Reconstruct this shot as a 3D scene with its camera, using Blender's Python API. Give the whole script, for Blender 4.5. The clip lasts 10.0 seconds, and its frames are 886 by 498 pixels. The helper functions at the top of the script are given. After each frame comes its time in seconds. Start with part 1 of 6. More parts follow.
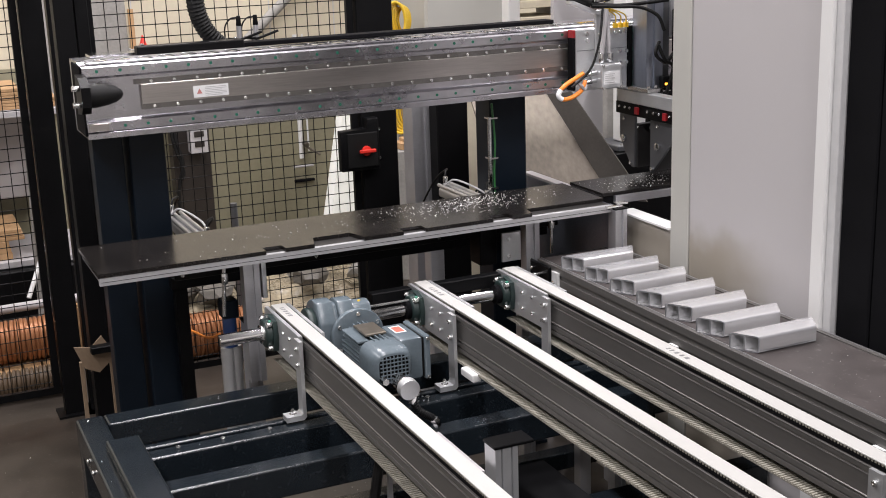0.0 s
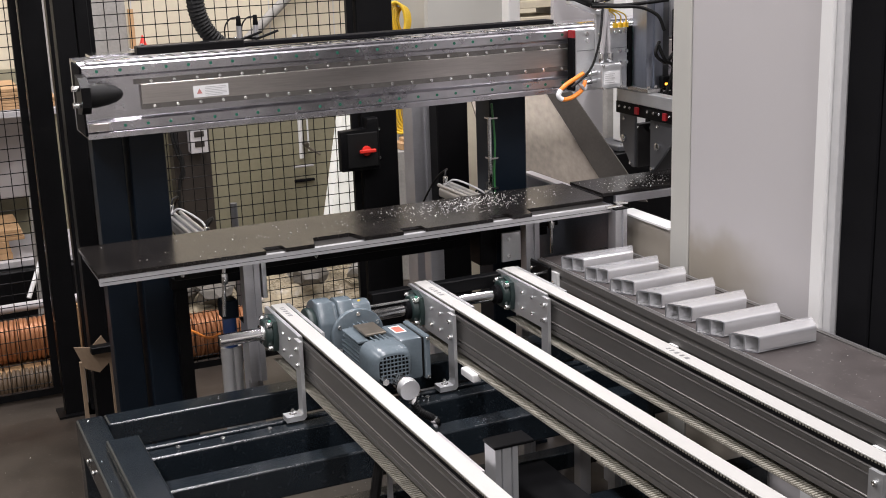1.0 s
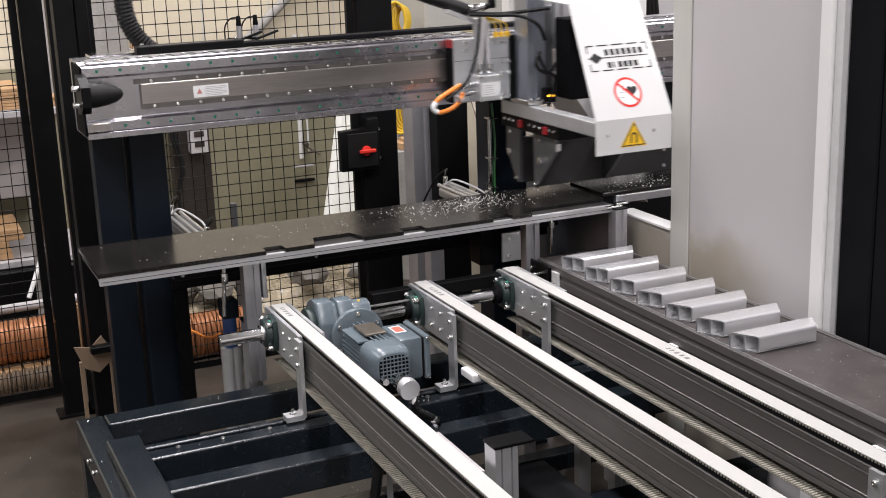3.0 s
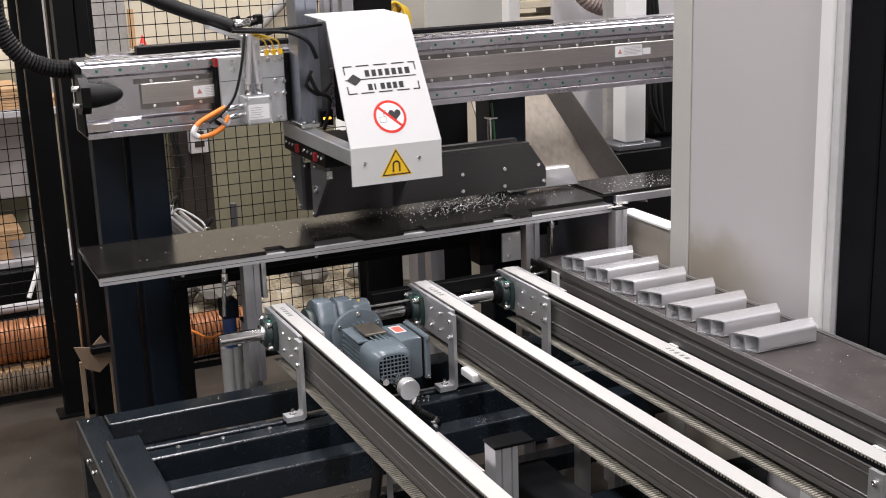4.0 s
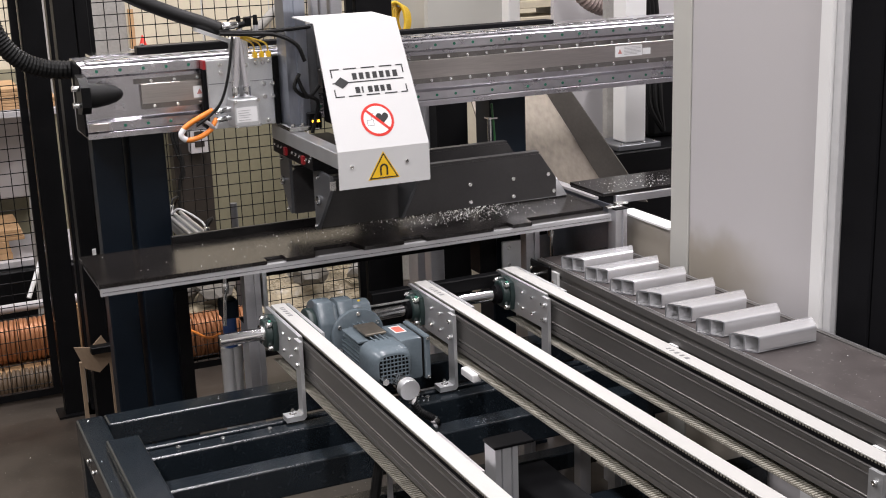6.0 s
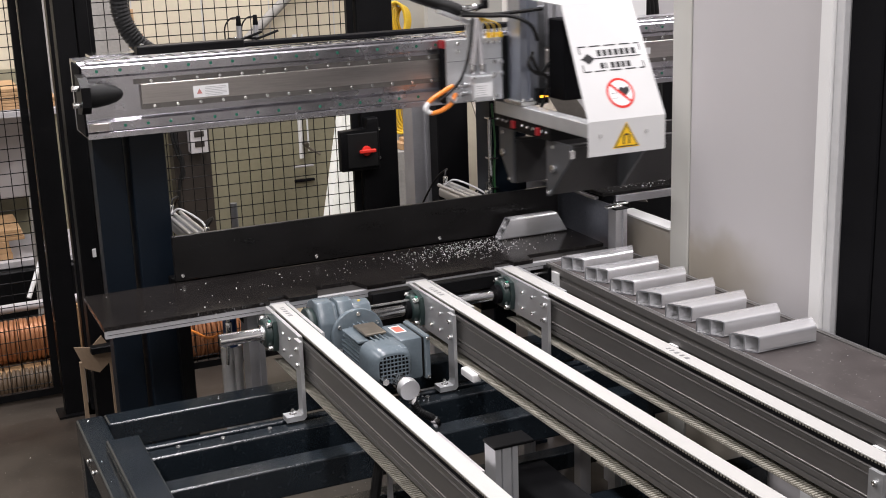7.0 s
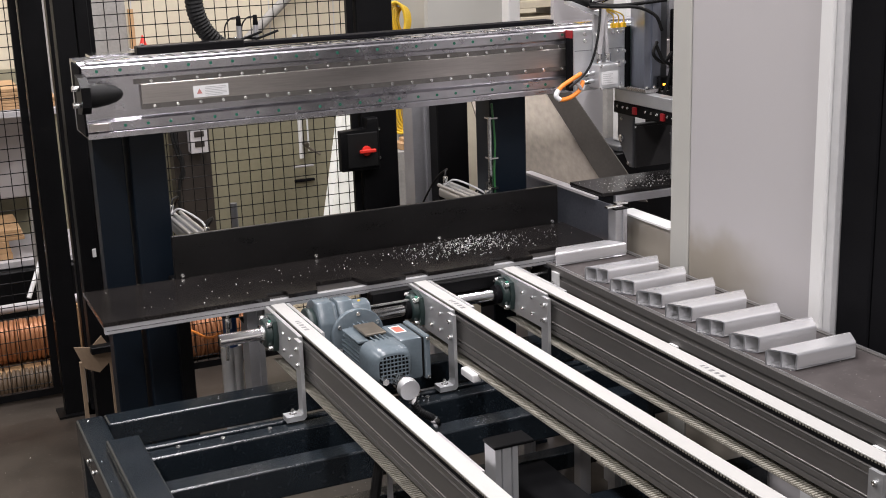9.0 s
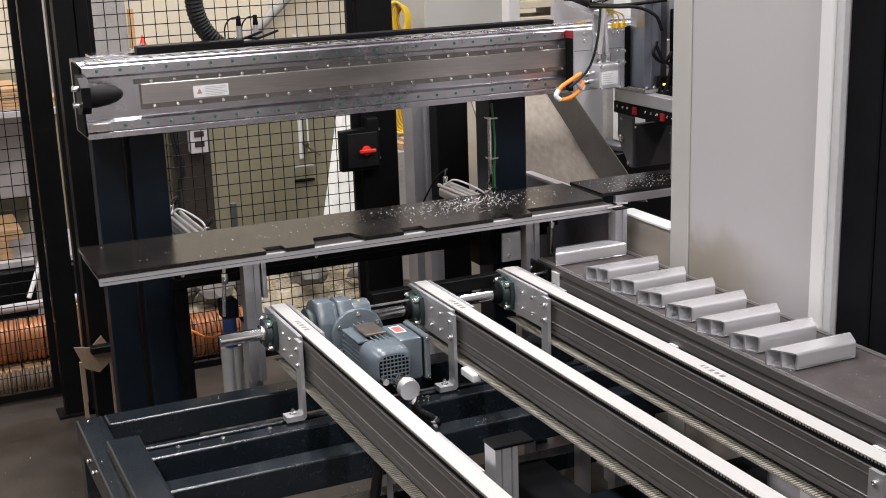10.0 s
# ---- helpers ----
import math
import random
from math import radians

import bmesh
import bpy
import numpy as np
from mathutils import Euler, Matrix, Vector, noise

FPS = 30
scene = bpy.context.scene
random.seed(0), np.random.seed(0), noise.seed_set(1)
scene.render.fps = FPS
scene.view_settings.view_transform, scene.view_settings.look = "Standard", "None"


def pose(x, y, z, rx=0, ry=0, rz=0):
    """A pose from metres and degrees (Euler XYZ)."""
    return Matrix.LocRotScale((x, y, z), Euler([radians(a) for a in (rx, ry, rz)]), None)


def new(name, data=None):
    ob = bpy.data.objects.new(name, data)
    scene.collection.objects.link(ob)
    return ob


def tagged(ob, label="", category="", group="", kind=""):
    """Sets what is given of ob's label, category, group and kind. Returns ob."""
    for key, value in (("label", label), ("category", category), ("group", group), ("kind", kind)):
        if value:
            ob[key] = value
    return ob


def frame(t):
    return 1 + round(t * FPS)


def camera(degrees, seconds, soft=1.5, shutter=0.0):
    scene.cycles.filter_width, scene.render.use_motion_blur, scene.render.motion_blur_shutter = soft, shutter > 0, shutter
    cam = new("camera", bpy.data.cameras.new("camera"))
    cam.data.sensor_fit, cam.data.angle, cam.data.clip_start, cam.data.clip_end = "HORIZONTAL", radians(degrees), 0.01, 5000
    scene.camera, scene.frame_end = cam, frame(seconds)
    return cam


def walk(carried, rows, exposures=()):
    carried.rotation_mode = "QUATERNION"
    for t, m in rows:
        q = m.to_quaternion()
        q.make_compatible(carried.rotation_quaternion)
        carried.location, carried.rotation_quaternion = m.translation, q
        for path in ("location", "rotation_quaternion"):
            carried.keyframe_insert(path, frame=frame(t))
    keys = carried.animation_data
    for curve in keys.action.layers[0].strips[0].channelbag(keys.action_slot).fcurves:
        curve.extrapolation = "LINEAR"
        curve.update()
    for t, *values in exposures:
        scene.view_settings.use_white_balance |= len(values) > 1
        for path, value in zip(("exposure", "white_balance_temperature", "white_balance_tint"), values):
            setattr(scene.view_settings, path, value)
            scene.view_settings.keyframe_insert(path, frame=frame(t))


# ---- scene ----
cam = camera(38.94, 10.0, soft=1.0, shutter=0.4)
CAM_POSE = pose(0, 0, 2.0, 74.991, 1.880, -24.650)
walk(cam, [(0.0, CAM_POSE), (10.0, CAM_POSE)], exposures=[(0.0, 0.0), (10.0, 0.0)])

# ---- light: a closed hall with ceiling luminaires, little daylight ----
world = bpy.data.worlds.new("hall_world")
scene.world = world
world.use_nodes = True
world.node_tree.nodes["Background"].inputs[0].default_value = (0.8, 0.88, 1.0, 1)
world.node_tree.nodes["Background"].inputs[1].default_value = 0.15


def ceiling_lamp(x, y, sx, sy, watts, color=(1.0, 0.955, 0.985)):
    d = bpy.data.lights.new("hall_light", "AREA")
    d.shape, d.size, d.size_y, d.energy, d.color = "RECTANGLE", sx, sy, watts, color
    o = new("hall_light", d)
    o.matrix_world = pose(x, y, 5.55)
    return o


for lx in (-2.0, 1.5, 5.0):
    for ly in (-2.8, 0.4, 3.4, 6.2):
        ceiling_lamp(lx, ly, 0.35, 1.6, 127)

# ---- materials ----


def mat(name, base, rough=0.5, metal=0.0, var=0.15, scale=12.0, fine=140.0, bump=0.05, stretch=(1, 1, 1), rvar=0.12, spots=0.0, spot_color=(0.6, 0.6, 0.6), spec=0.5, island=0.0):
    """A surface with colour drift at two scales, uneven gloss and fine relief."""
    m = bpy.data.materials.new(name)
    m.use_nodes = True
    nt = m.node_tree
    n, l = nt.nodes, nt.links
    b = n["Principled BSDF"]
    b.inputs["Metallic"].default_value = metal
    b.inputs["Specular IOR Level"].default_value = spec
    tc = n.new("ShaderNodeTexCoord")
    mp = n.new("ShaderNodeMapping")
    mp.inputs["Scale"].default_value = stretch
    l.new(tc.outputs["Object"], mp.inputs["Vector"])
    a = n.new("ShaderNodeTexNoise")
    a.inputs["Scale"].default_value, a.inputs["Detail"].default_value = scale, 4
    f = n.new("ShaderNodeTexNoise")
    f.inputs["Scale"].default_value, f.inputs["Detail"].default_value = fine, 3
    for t in (a, f):
        l.new(mp.outputs[0], t.inputs["Vector"])
    mix = n.new("ShaderNodeMath")
    mix.operation = "MULTIPLY_ADD"
    l.new(a.outputs["Fac"], mix.inputs[0])
    mix.inputs[1].default_value = 0.65
    half = n.new("ShaderNodeMath")
    half.operation = "MULTIPLY"
    half.inputs[1].default_value = 0.35
    l.new(f.outputs["Fac"], half.inputs[0])
    l.new(half.outputs[0], mix.inputs[2])
    ramp = n.new("ShaderNodeValToRGB")
    lo = [max(0.0, c * (1 - var)) for c in base]
    hi = [min(1.0, c * (1 + var)) for c in base]
    ramp.color_ramp.elements[0].position, ramp.color_ramp.elements[0].color = 0.32, (*lo, 1)
    ramp.color_ramp.elements[1].position, ramp.color_ramp.elements[1].color = 0.68, (*hi, 1)
    l.new(mix.outputs[0], ramp.inputs[0])
    color = ramp.outputs[0]
    if island:
        info = n.new("ShaderNodeObjectInfo")
        hsv = n.new("ShaderNodeHueSaturation")
        vm = n.new("ShaderNodeMapRange")
        vm.inputs["To Min"].default_value, vm.inputs["To Max"].default_value = 1 - island, 1 + island
        l.new(info.outputs["Random"], vm.inputs["Value"])
        l.new(vm.outputs[0], hsv.inputs["Value"])
        l.new(color, hsv.inputs["Color"])
        color = hsv.outputs[0]
    if spots:
        s = n.new("ShaderNodeTexNoise")
        s.inputs["Scale"].default_value, s.inputs["Detail"].default_value = 55, 5
        l.new(tc.outputs["Object"], s.inputs["Vector"])
        sr = n.new("ShaderNodeMapRange")
        sr.inputs["From Min"].default_value, sr.inputs["From Max"].default_value = 0.62, 0.74
        sr.inputs["To Max"].default_value = spots
        l.new(s.outputs["Fac"], sr.inputs["Value"])
        mx = n.new("ShaderNodeMixRGB")
        mx.inputs[2].default_value = (*spot_color, 1)
        l.new(sr.outputs[0], mx.inputs[0])
        l.new(color, mx.inputs[1])
        color = mx.outputs[0]
    l.new(color, b.inputs["Base Color"])
    rr = n.new("ShaderNodeMapRange")
    rr.inputs["To Min"].default_value, rr.inputs["To Max"].default_value = max(0.02, rough - rvar), min(1, rough + rvar)
    l.new(mix.outputs[0], rr.inputs["Value"])
    l.new(rr.outputs[0], b.inputs["Roughness"])
    if bump:
        bp = n.new("ShaderNodeBump")
        bp.inputs["Strength"].default_value, bp.inputs["Distance"].default_value = bump, 0.002
        l.new(mix.outputs[0], bp.inputs["Height"])
        l.new(bp.outputs[0], b.inputs["Normal"])
    return m


def glow(name, color, strength):
    m = bpy.data.materials.new(name)
    m.use_nodes = True
    b = m.node_tree.nodes["Principled BSDF"]
    b.inputs["Base Color"].default_value = (*color, 1)
    b.inputs["Emission Color"].default_value = (*color, 1)
    b.inputs["Emission Strength"].default_value = strength
    return m


CONCRETE = mat("concrete_floor", (0.036, 0.029, 0.023), 0.42, 0, 0.55, 3.5, 60, 0.35, spots=0.40, spot_color=(0.16, 0.15, 0.13), rvar=0.22)
PALE_WALL = mat("off_white_wall_paint", (0.70, 0.69, 0.66), 0.7, 0, 0.05, 1.2, 40, 0.05)
# Lower wall tone is darkened: the shade there is put into the colour.
SHADED_LOWER_WALL = mat("khaki_lower_wall_with_shade", (0.245, 0.226, 0.150), 0.6, 0, 0.14, 1.5, 40, 0.05)
WALL = mat("cream_wall_paint", (0.585, 0.525, 0.40), 0.7, 0, 0.08, 1.2, 40, 0.05)
ROOF = mat("dark_hall_ceiling", (0.22, 0.22, 0.22), 0.8, 0, 0.15, 2, 30, 0)
CEIL = mat("grey_ceiling", (0.5, 0.5, 0.5), 0.8, 0, 0.1, 2, 30, 0)
STEEL_PAINT = mat("blue_black_steel_paint", (0.009, 0.013, 0.017), 0.24, 0, 0.25, 6, 220, 0.03, spec=0.5, spots=0.06, spot_color=(0.25, 0.26, 0.27))
COLUMN_PAINT = mat("dark_blue_column_paint", (0.004, 0.008, 0.014), 0.40, 0, 0.2, 5, 200, 0.04, spec=0.25)
BLACK = mat("black_powder_coat", (0.0045, 0.0045, 0.005), 0.42, 0, 0.2, 10, 260, 0.05, spec=0.12)
MATT_BLACK = mat("matt_black", (0.005, 0.005, 0.006), 0.8, 0, 0.25, 8, 200, 0.1, spec=0.08)
RUBBER = mat("black_rubber", (0.005, 0.005, 0.005), 0.55, 0, 0.2, 20, 200, 0.1, spec=0.25)
PLASTIC_TOP = mat("black_plastic_sheet", (0.012, 0.0105, 0.010), 0.20, 0, 0.35, 7, 160, 0.05, rvar=0.16, spots=0.12, spot_color=(0.10, 0.095, 0.09), spec=0.42)
BLADE = mat("black_pusher_plastic", (0.0075, 0.007, 0.007), 0.30, 0, 0.35, 5, 130, 0.05, (1, 1, 3), spots=0.10, spot_color=(0.06, 0.06, 0.06), spec=0.28)
ALU = mat("anodised_aluminium", (0.52, 0.52, 0.54), 0.42, 0.75, 0.10, 9, 240, 0.04, (0.15, 1, 1))
ALU_Y = mat("anodised_aluminium_lengthwise", (0.58, 0.58, 0.59), 0.34, 0.9, 0.10, 9, 240, 0.04, (1, 0.15, 1))
ALU_PLATE = mat("milled_aluminium_plate", (0.66, 0.67, 0.68), 0.40, 0.75, 0.08, 14, 300, 0.05)
ALU_DARK = mat("grey_conveyor_profile", (0.165, 0.158, 0.150), 0.42, 0.5, 0.12, 6, 200, 0.05, (1, 0.1, 1))
STEEL = mat("ground_steel", (0.52, 0.51, 0.54), 0.27, 1.0, 0.22, 5, 60, 0.02, (0.35, 1, 0.5), rvar=0.10)
STEEL_COVER = mat("brushed_stainless_cover", (0.50, 0.47, 0.45), 0.31, 1.0, 0.18, 9, 260, 0.06, (0.06, 1, 1), rvar=0.10)
STEEL_DARK = mat("dark_slot_steel", (0.20, 0.19, 0.18), 0.4, 0.9, 0.2, 9, 200, 0.05)
STEEL_AXIS = mat("blue_grey_axis_steel", (0.40, 0.43, 0.50), 0.30, 0.95, 0.15, 9, 200, 0.05, (1, 1, 0.1))
GUSSET = mat("dark_grey_gusset", (0.15, 0.155, 0.165), 0.35, 0.6, 0.12, 9, 200, 0.05)
SHEET_BLUE = mat("blue_grey_sheet", (0.25, 0.265, 0.31), 0.30, 0.8, 0.22, 4, 120, 0.03)
# Darker copy of the chute's steel; its side's shade is in the colour.
CHUTE_SHADED = mat("shaded_sheet_steel", (0.15, 0.138, 0.125), 0.4, 0.7, 0.15, 6, 90, 0.04)
JAW = mat("black_oxide_jaw", (0.030, 0.0285, 0.0285), 0.36, 0, 0.2, 6, 160, 0.04)
SCRAP = mat("dull_scrap", (0.11, 0.10, 0.085), 0.55, 0, 0.3, 12, 90, 0.2)
PALE_RED = mat("faded_red_print", (0.55, 0.22, 0.20), 0.5, 0, 0.05, 30, 200, 0)
CHROME = mat("bright_shaft_steel", (0.75, 0.75, 0.76), 0.14, 1.0, 0.05, 20, 200, 0.02, rvar=0.05)
BOLT = mat("zinc_bolt", (0.80, 0.80, 0.79), 0.22, 1.0, 0.1, 40, 300, 0.05)
BELT = mat("white_belt", (0.45, 0.445, 0.425), 0.62, 0, 0.05, 6, 180, 0.05, (1, 0.3, 1), spots=0.05, spot_color=(0.4, 0.4, 0.4))
BELT_TEETH = mat("belt_teeth", (0.26, 0.245, 0.205), 0.6, 0, 0.25, 30, 200, 0.05)
MOTOR_PAINT = mat("blue_grey_motor_paint", (0.125, 0.155, 0.175), 0.24, 0, 0.14, 10, 120, 0.12, spots=0.10, spot_color=(0.3, 0.32, 0.33))
CAST = mat("green_grey_cast_iron", (0.020, 0.034, 0.032), 0.38, 0, 0.2, 20, 160, 0.15)
PANEL = mat("light_grey_enclosure_paint", (0.43, 0.415, 0.42), 0.55, 0, 0.02, 1.5, 300, 0.05, rvar=0.05)
PANEL_EDGE = mat("grey_enclosure_frame_paint", (0.42, 0.415, 0.385), 0.5, 0, 0.02, 2, 300, 0.03)
WHITE = mat("white_paint", (0.68, 0.68, 0.67), 0.42, 0, 0.03, 4, 260, 0.03)
WHITE_COVER = mat("white_powder_coat", (0.64, 0.64, 0.635), 0.38, 0, 0.02, 4, 260, 0.03, rvar=0.05)
SIDE_BELT = mat("dusty_brown_black_belt", (0.064, 0.055, 0.053), 0.5, 0, 0.30, 10, 160, 0.12, spots=0.30, spot_color=(0.26, 0.25, 0.24))
PROFILE = mat("mill_finish_profile", (0.77, 0.77, 0.78), 0.26, 0.65, 0.045, 7, 120, 0.02, (0.08, 1, 1), rvar=0.07)
# Sawn ends darkened: shade of faces turned from the light is in the colour.
CUT_SHADED = mat("sawn_aluminium_shaded", (0.50, 0.50, 0.53), 0.38, 0.8, 0.2, 60, 300, 0.1)
CHIP = mat("bright_chip", (0.85, 0.85, 0.84), 0.32, 0.7, 0.15, 80, 300, 0)
ORANGE = mat("orange_cable", (0.85, 0.25, 0.03), 0.4, 0, 0.08, 30, 200, 0.05)
RED = mat("red_plastic", (0.65, 0.03, 0.02), 0.35, 0, 0.08, 30, 200, 0.03)
STICKER_RED = mat("faded_orange_red_print", (0.70, 0.13, 0.09), 0.5, 0, 0.08, 30, 200, 0)
DARK_RED = mat("dark_red_plastic", (0.30, 0.015, 0.02), 0.35, 0, 0.08, 30, 200, 0.03)
CABLE_GREEN = mat("green_cable_sheath", (0.02, 0.12, 0.03), 0.4, 0, 0.1, 30, 200, 0)
YELLOW = mat("yellow_label", (0.90, 0.55, 0.02), 0.45, 0, 0.03, 30, 200, 0)
YELLOW_HOSE = mat("yellow_hose", (0.75, 0.50, 0.04), 0.4, 0, 0.1, 30, 200, 0.05)
GREEN = mat("green_marking", (0.012, 0.135, 0.085), 0.45, 0, 0.15, 30, 200, 0)
INK = mat("black_print", (0.015, 0.015, 0.016), 0.5, 0, 0.05, 30, 200, 0)
LABEL = mat("white_sticker", (0.82, 0.82, 0.82), 0.45, 0, 0.03, 30, 200, 0)
LABEL_TEXT = mat("pale_grey_print", (0.45, 0.45, 0.45), 0.5, 0, 0.05, 30, 200, 0)
LABEL_GREY = mat("grey_print", (0.20, 0.20, 0.20), 0.5, 0, 0.05, 30, 200, 0)
PALE_COIL = mat("pale_brown_coil", (0.085, 0.055, 0.031), 0.5, 0.1, 0.25, 6, 120, 0.05)
DARK_TIMBER = mat("aged_brown_timber", (0.16, 0.10, 0.055), 0.7, 0, 0.25, 4, 90, 0.1, (6, 6, 0.6))
COPPER = mat("orange_brown_coil", (0.36, 0.15, 0.065), 0.35, 0.35, 0.15, 6, 120, 0.05)
WOOD = mat("raw_timber", (0.42, 0.26, 0.13), 0.65, 0, 0.2, 4, 90, 0.1, (6, 6, 0.6))
CARDBOARD = mat("brown_cardboard", (0.24, 0.17, 0.11), 0.7, 0, 0.12, 6, 120, 0.1)
TABLE_RAIL = mat("matt_anodised_rail", (0.50, 0.50, 0.51), 0.52, 0.5, 0.10, 8, 240, 0.05, (0.1, 1, 1))
UPRIGHT_DARK = mat("brown_black_upright_paint", (0.022, 0.017, 0.014), 0.45, 0, 0.35, 6, 90, 0.08)
# Tone for the sheet that darkens the notch bottoms in place of shade.
NOTCH_SHADE = mat("dark_grey_notch_shade", (0.035, 0.033, 0.032), 0.4, 0, 0.3, 9, 120, 0.05, spec=0.3)
FLOOR_FILM = mat("crumpled_film_and_dust", (0.30, 0.255, 0.18), 0.28, 0, 0.55, 9, 60, 0.3, rvar=0.18)
PINK_HOSE = mat("pale_brown_ribbed_hose", (0.33, 0.26, 0.24), 0.5, 0, 0.12, 10, 120, 0.05)
SASH = mat("light_timber", (0.33, 0.215, 0.11), 0.65, 0, 0.25, 4, 90, 0.1, (6, 6, 0.6))
BLUE = mat("blue_paint", (0.02, 0.05, 0.16), 0.35, 0, 0.1, 12, 160, 0.05)
STAINLESS = mat("stained_steel_chute", (0.20, 0.176, 0.145), 0.42, 0.8, 0.35, 3.5, 50, 0.05, (1, 1, 0.35), rvar=0.12)
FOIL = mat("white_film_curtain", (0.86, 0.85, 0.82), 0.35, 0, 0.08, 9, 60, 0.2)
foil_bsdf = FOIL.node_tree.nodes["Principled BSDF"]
foil_bsdf.inputs["Emission Color"].default_value = (1.0, 0.98, 0.94, 1)   # glow added so that the film reads bright; it is no lamp
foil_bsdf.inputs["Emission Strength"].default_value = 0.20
CONCRETE_BLOCK = mat("grey_block", (0.30, 0.29, 0.27), 0.8, 0, 0.2, 5, 60, 0.1)


def browned_low(m, color, amount, z0, z1, y0, y1):
    """Blends a panel's colour to another, low down and rearwards, with a noisy edge."""
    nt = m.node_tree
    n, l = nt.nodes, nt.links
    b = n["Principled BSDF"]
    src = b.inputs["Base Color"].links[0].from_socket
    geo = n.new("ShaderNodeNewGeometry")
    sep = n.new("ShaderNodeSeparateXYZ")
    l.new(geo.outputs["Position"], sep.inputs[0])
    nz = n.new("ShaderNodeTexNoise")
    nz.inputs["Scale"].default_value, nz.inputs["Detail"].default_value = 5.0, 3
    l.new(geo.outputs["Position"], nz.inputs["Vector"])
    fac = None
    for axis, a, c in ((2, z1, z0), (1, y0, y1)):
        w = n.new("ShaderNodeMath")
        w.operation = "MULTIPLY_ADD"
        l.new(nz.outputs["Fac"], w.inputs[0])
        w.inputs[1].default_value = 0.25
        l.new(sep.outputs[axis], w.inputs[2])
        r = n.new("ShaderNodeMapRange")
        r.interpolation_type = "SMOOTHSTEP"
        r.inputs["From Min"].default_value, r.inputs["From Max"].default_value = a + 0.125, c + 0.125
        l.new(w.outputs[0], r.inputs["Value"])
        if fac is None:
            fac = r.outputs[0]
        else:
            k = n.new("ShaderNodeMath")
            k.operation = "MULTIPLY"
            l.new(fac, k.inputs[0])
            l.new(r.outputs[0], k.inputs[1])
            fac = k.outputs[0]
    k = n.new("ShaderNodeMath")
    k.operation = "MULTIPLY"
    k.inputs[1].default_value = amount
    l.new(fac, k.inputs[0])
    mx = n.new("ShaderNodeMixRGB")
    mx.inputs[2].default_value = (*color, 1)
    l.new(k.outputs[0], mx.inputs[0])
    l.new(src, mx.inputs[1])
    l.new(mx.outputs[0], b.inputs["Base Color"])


BROWNED_PANEL = mat("light_grey_enclosure_paint_browner_low", (0.43, 0.415, 0.42), 0.55, 0, 0.02, 1.5, 300, 0.05, rvar=0.05)
browned_low(BROWNED_PANEL, (0.24, 0.205, 0.14), 0.7, 0.95, 1.06, 2.66, 3.0)
LED = glow("amber_light", (1.0, 0.45, 0.03), 6.0)

# ---- mesh helpers ----


def box(bm, x0, x1, y0, y1, z0, z1, bev=0.0, seg=1):
    r = bmesh.ops.create_cube(bm, size=1.0)
    vs = r["verts"]
    for v in vs:
        v.co = Vector(((x0 + x1) / 2 + v.co.x * (x1 - x0), (y0 + y1) / 2 + v.co.y * (y1 - y0), (z0 + z1) / 2 + v.co.z * (z1 - z0)))
    if bev:
        es = list({e for v in vs for e in v.link_edges})
        bmesh.ops.bevel(bm, geom=es, offset=bev, segments=seg, affect="EDGES", profile=0.5)
    return vs


def cyl(bm, p0, p1, r0, r1=None, seg=20, bev=0.0):
    p0, p1 = Vector(p0), Vector(p1)
    d = p1 - p0
    q = d.to_track_quat("Z", "Y").to_matrix().to_4x4()
    m = Matrix.Translation((p0 + p1) / 2) @ q
    r = bmesh.ops.create_cone(bm, cap_ends=True, segments=seg, radius1=r0, radius2=r0 if r1 is None else r1, depth=d.length, matrix=m)
    if bev:
        caps = [e for e in {e for v in r["verts"] for e in v.link_edges} if any(len(f.verts) > 4 for f in e.link_faces)]
        bmesh.ops.bevel(bm, geom=caps, offset=bev, segments=2, affect="EDGES", profile=0.5)
    return r["verts"]


def ring(bm, c, axis, r_out, r_in, depth, seg=28):
    """A flat ring with its hole along axis."""
    q = Vector(axis).to_track_quat("Z", "Y").to_matrix().to_4x4()
    m = Matrix.Translation(c) @ q
    rows = []
    for r, z in ((r_out, -depth / 2), (r_out, depth / 2), (r_in, depth / 2), (r_in, -depth / 2)):
        rows.append([bm.verts.new(m @ Vector((r * math.cos(2 * math.pi * i / seg), r * math.sin(2 * math.pi * i / seg), z))) for i in range(seg)])
    for k in range(4):
        a, b = rows[k], rows[(k + 1) % 4]
        for i in range(seg):
            j = (i + 1) % seg
            bm.faces.new((a[i], a[j], b[j], b[i]))


def prism(bm, pts, axis, a0, a1):
    """A closed outline of (u, v) points drawn out along an axis: x takes (y, z), y takes (x, z), z takes (x, y)."""
    def at(u, v, w):
        return {"x": (w, u, v), "y": (u, w, v), "z": (u, v, w)}[axis]
    A = [bm.verts.new(at(u, v, a0)) for u, v in pts]
    B = [bm.verts.new(at(u, v, a1)) for u, v in pts]
    n = len(pts)
    for i in range(n):
        j = (i + 1) % n
        bm.faces.new((A[i], A[j], B[j], B[i]))
    bm.faces.new(A[::-1])
    bm.faces.new(B)
    return A + B


